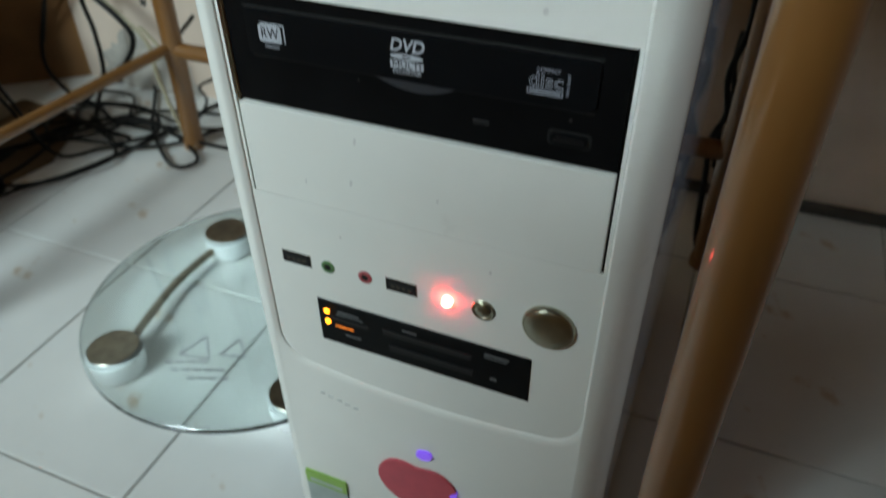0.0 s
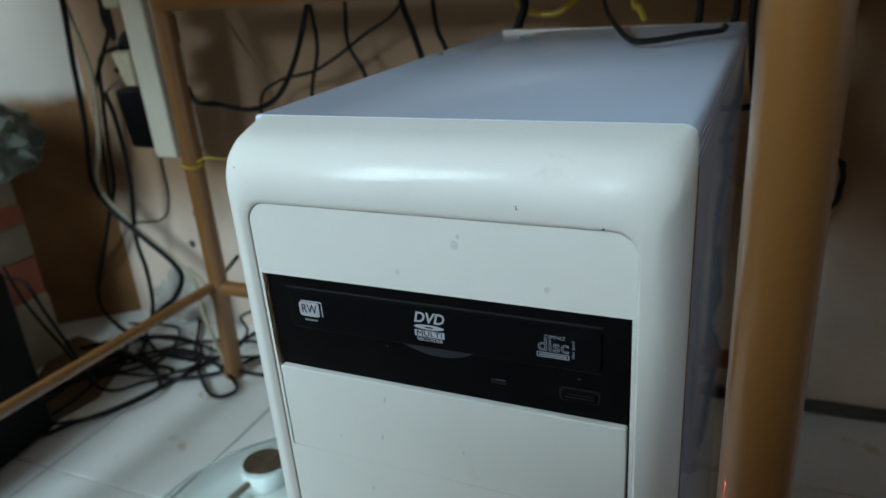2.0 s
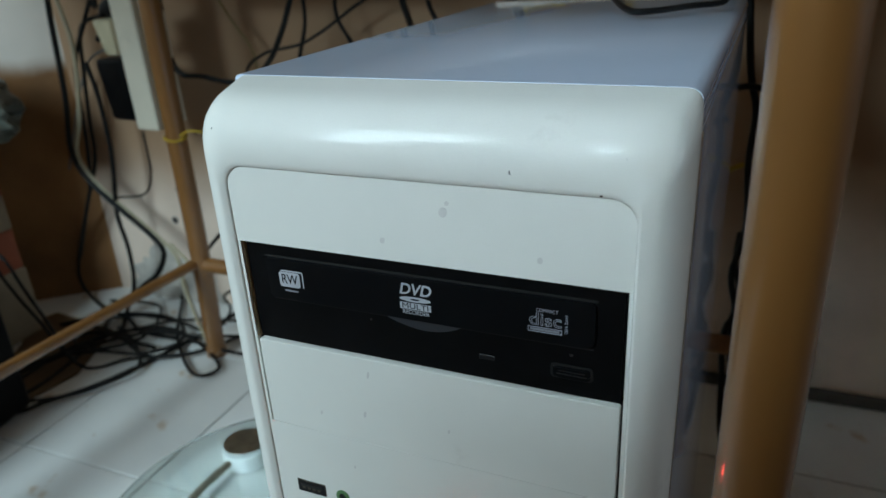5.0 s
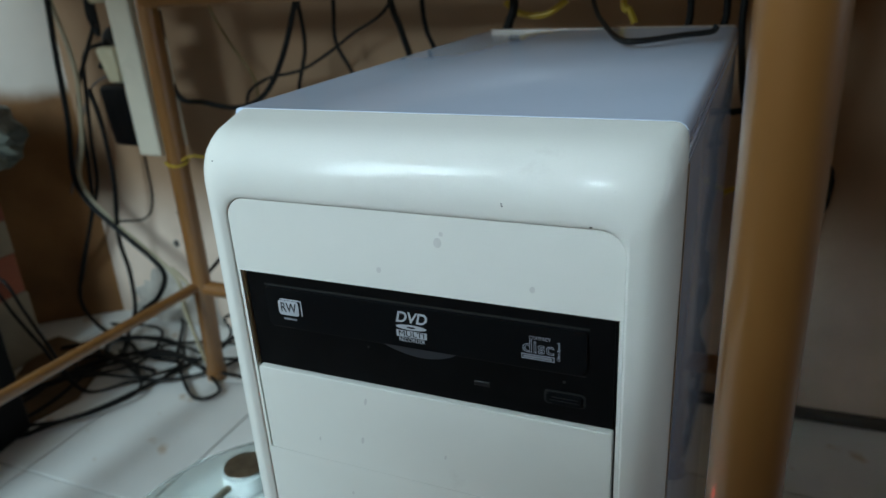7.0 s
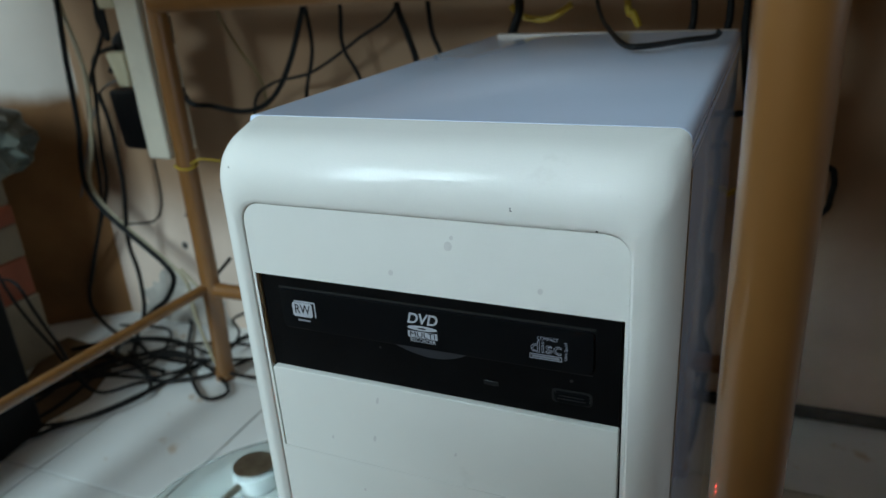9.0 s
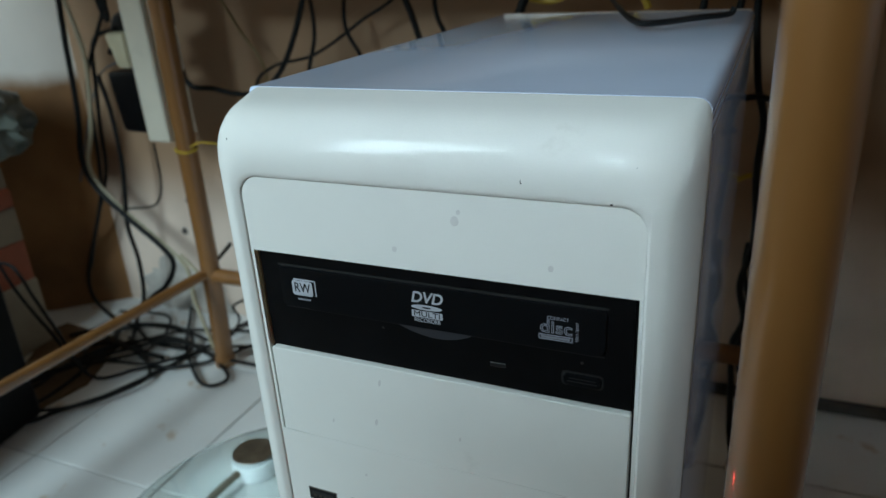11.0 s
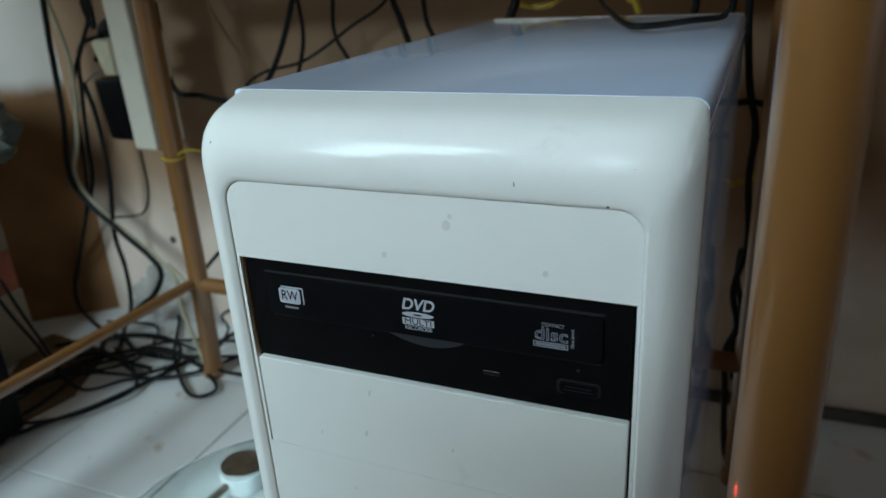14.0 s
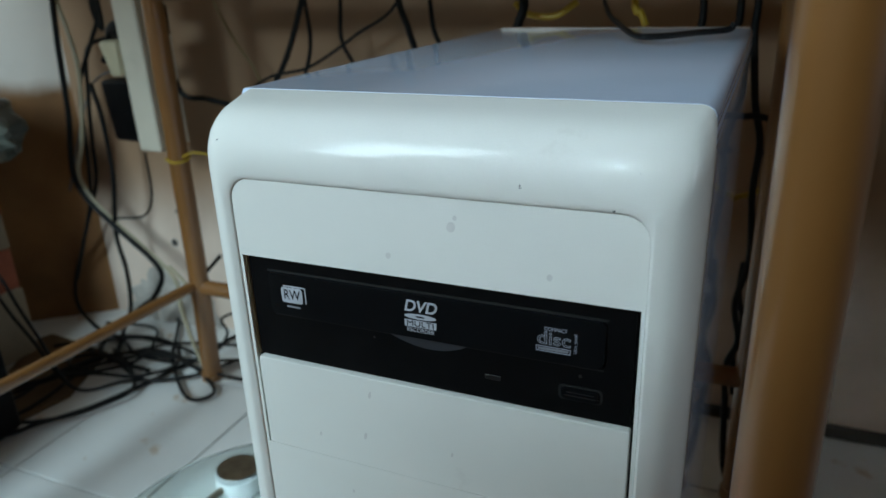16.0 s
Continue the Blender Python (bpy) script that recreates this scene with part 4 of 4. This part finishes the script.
cable("black cable hanging down the plaster wall", 0.0025, [(0.101, 0.43, 0.221), (0.1, 0.43, 0.196), (0.106, 0.43, 0.16), (0.102, 0.43, 0.132), (0.105, 0.43, 0.09)], CABLE)
cable("black cable crossing behind the computer", 0.0026, [(0.060, 0.405, 0.345), (0.079, 0.400, 0.350), (0.094, 0.400, 0.3545), (0.112, 0.400, 0.351), (0.130, 0.415, 0.340), (0.150, 0.505, 0.325)], CABLE)
cable("yellow network cable behind the computer", 0.0022, [(0.070, 0.440, 0.262), (0.089, 0.430, 0.279), (0.099, 0.430, 0.283), (0.107, 0.430, 0.288), (0.118, 0.440, 0.300), (0.122, 0.500, 0.330)], CABLE_YELLOW)
cable("black cable loop on the wall", 0.003, [(0.1, 0.515, 0.3), (0.163, 0.5, 0.287), (0.172, 0.5, 0.277), (0.172, 0.5, 0.261), (0.165, 0.5, 0.241), (0.12, 0.515, 0.215), (0.11, 0.515, 0.1), (0.115, 0.5, 0.006)], CABLE)
cable("black cable lying tangled on the tiled floor", 0.0027, [(-0.68, 0.19, 0.004), (-0.628, 0.212, 0.005), (-0.61, 0.24, 0.005), (-0.581, 0.285, 0.005), (-0.562, 0.336, 0.005), (-0.548, 0.388, 0.005), (-0.537, 0.428, 0.005), (-0.526, 0.496, 0.005), (-0.46, 0.505, 0.004), (-0.38, 0.5, 0.004)], CABLE, "cables on the floor")
cable("black cable lying tangled on the tiled floor", 0.0023, [(-0.75, 0.26, 0.008), (-0.718, 0.305, 0.008), (-0.705, 0.352, 0.008), (-0.658, 0.383, 0.008), (-0.571, 0.354, 0.008), (-0.529, 0.368, 0.008), (-0.499, 0.395, 0.008), (-0.478, 0.435, 0.008), (-0.43, 0.46, 0.006)], CABLE, "cables on the floor")
cable("black cable lying tangled on the tiled floor", 0.0023, [(-0.72, 0.495, 0.006), (-0.652, 0.508, 0.006), (-0.573, 0.415, 0.006), (-0.503, 0.354, 0.006), (-0.472, 0.342, 0.006), (-0.461, 0.362, 0.006), (-0.491, 0.385, 0.006), (-0.565, 0.417, 0.006), (-0.621, 0.415, 0.006), (-0.664, 0.369, 0.006), (-0.689, 0.304, 0.006), (-0.75, 0.25, 0.006)], CABLE, "cables on the floor")
cable("black cable lying tangled on the tiled floor", 0.0023, [(-0.656, 0.396, 0.01), (-0.601, 0.369, 0.01), (-0.556, 0.329, 0.01), (-0.568, 0.282, 0.01), (-0.593, 0.25, 0.01), (-0.64, 0.223, 0.01), (-0.7, 0.21, 0.01)], CABLE, "cables on the floor")
cable("black cable lying tangled on the tiled floor", 0.0023, [(-0.7, 0.2, 0.01), (-0.672, 0.262, 0.012), (-0.676, 0.312, 0.012), (-0.662, 0.36, 0.012), (-0.634, 0.39, 0.012), (-0.575, 0.409, 0.012), (-0.515, 0.394, 0.012), (-0.44, 0.4, 0.006), (-0.35, 0.42, 0.005)], CABLE, "cables on the floor")
cable("black cable lying tangled on the tiled floor", 0.0023, [(-0.66, 0.2, 0.006), (-0.648, 0.256, 0.005), (-0.655, 0.317, 0.005), (-0.678, 0.382, 0.005), (-0.714, 0.386, 0.005), (-0.727, 0.335, 0.005), (-0.713, 0.284, 0.005), (-0.7, 0.22, 0.006)], CABLE, "cables on the floor")
cable("cream cord wound round the desk leg", 0.0022, [(-0.534, 0.4, 0.146), (-0.51, 0.4, 0.119), (-0.528, 0.4, 0.098), (-0.52, 0.4, 0.056), (-0.51, 0.4, 0.018), (-0.484, 0.389, 0.005)], CABLE_CREAM)
cable("black cable hanging down the plaster wall", 0.0022, [(-0.471, 0.42, 0.159), (-0.504, 0.42, 0.127), (-0.527, 0.42, 0.1)], CABLE)
cable("black cable hanging down the plaster wall", 0.0018, [(-0.497, 0.46, 0.062), (-0.523, 0.46, 0.046), (-0.517, 0.46, 0.025), (-0.53, 0.431, 0.005), (-0.6, 0.44, 0.005), (-0.64, 0.4, 0.006)], CABLE)
cable("black cable hanging down the plaster wall", 0.002, [(-0.734, 0.3, 0.153), (-0.7, 0.3, 0.15), (-0.68, 0.3, 0.114), (-0.659, 0.3, 0.079), (-0.63, 0.31, 0.006), (-0.585, 0.345, 0.006), (-0.53, 0.37, 0.006)], CABLE)
cable("black cable hanging down the plaster wall", 0.002, [(-0.732, 0.3, 0.169), (-0.717, 0.3, 0.132), (-0.699, 0.3, 0.104), (-0.672, 0.3, 0.073), (-0.63, 0.31, 0.006), (-0.585, 0.345, 0.006), (-0.53, 0.37, 0.006)], CABLE)
cable("black cable lying tangled on the tiled floor", 0.0022, [(-0.7, 0.24, 0.01), (-0.655, 0.335, 0.012), (-0.6, 0.395, 0.013), (-0.54, 0.41, 0.01), (-0.5, 0.43, 0.006), (-0.4, 0.47, 0.005)], CABLE, "cables on the floor")
cable("black cable lying tangled on the tiled floor", 0.002, [(-0.74, 0.46, 0.005), (-0.66, 0.47, 0.006), (-0.62, 0.43, 0.009), (-0.6, 0.38, 0.013), (-0.63, 0.34, 0.014), (-0.68, 0.345, 0.012), (-0.7, 0.39, 0.01), (-0.66, 0.43, 0.009), (-0.6, 0.44, 0.008), (-0.55, 0.46, 0.006), (-0.48, 0.475, 0.005), (-0.4, 0.49, 0.004)], CABLE, "cables on the floor")
cable("black cable lying tangled on the tiled floor", 0.0022, [(-0.72, 0.23, 0.012), (-0.67, 0.3, 0.016), (-0.62, 0.33, 0.018), (-0.57, 0.35, 0.013), (-0.545, 0.39, 0.012), (-0.58, 0.43, 0.012), (-0.64, 0.44, 0.01), (-0.7, 0.42, 0.008), (-0.75, 0.38, 0.006)], CABLE, "cables on the floor")


# ---- floor, skirting and tiles ----
floor = solid("floor", box(-2.2, 1.8, -2.3, 0.8, -0.06, -0.0022), GROUT, "white ceramic floor tiles with dark joints", "floor", kind="structure", smooth=False)
TW, TD = 0.1715, 0.2125
TILE_M = pose(0, 0, 0, 0, 0, 0.7)
tile_bm = box(0.0009, TW - 0.0009, 0.0009, TD - 0.0009, -0.006, 0.0, bevel=0.0008, seg=1)
tile_mesh = mesh_of("tile", tile_bm, TILE, smooth=False)
for i in range(-9, 12):
    for j in range(-9, 3):
        t = new("tile", tile_mesh)
        t.parent = floor
        t.matrix_basis = TILE_M @ pose(-0.3980 + i * TW, -0.0255 + j * TD, random.uniform(-0.0002, 0.0002))
solid("baseboard", box(0.05, 1.6, 0.520, 0.5298, 0.0, 0.012, bevel=0.002, m=TURN_M), SKIRT, "dark dirty skirting strip along the wall", "skirting", kind="structure")
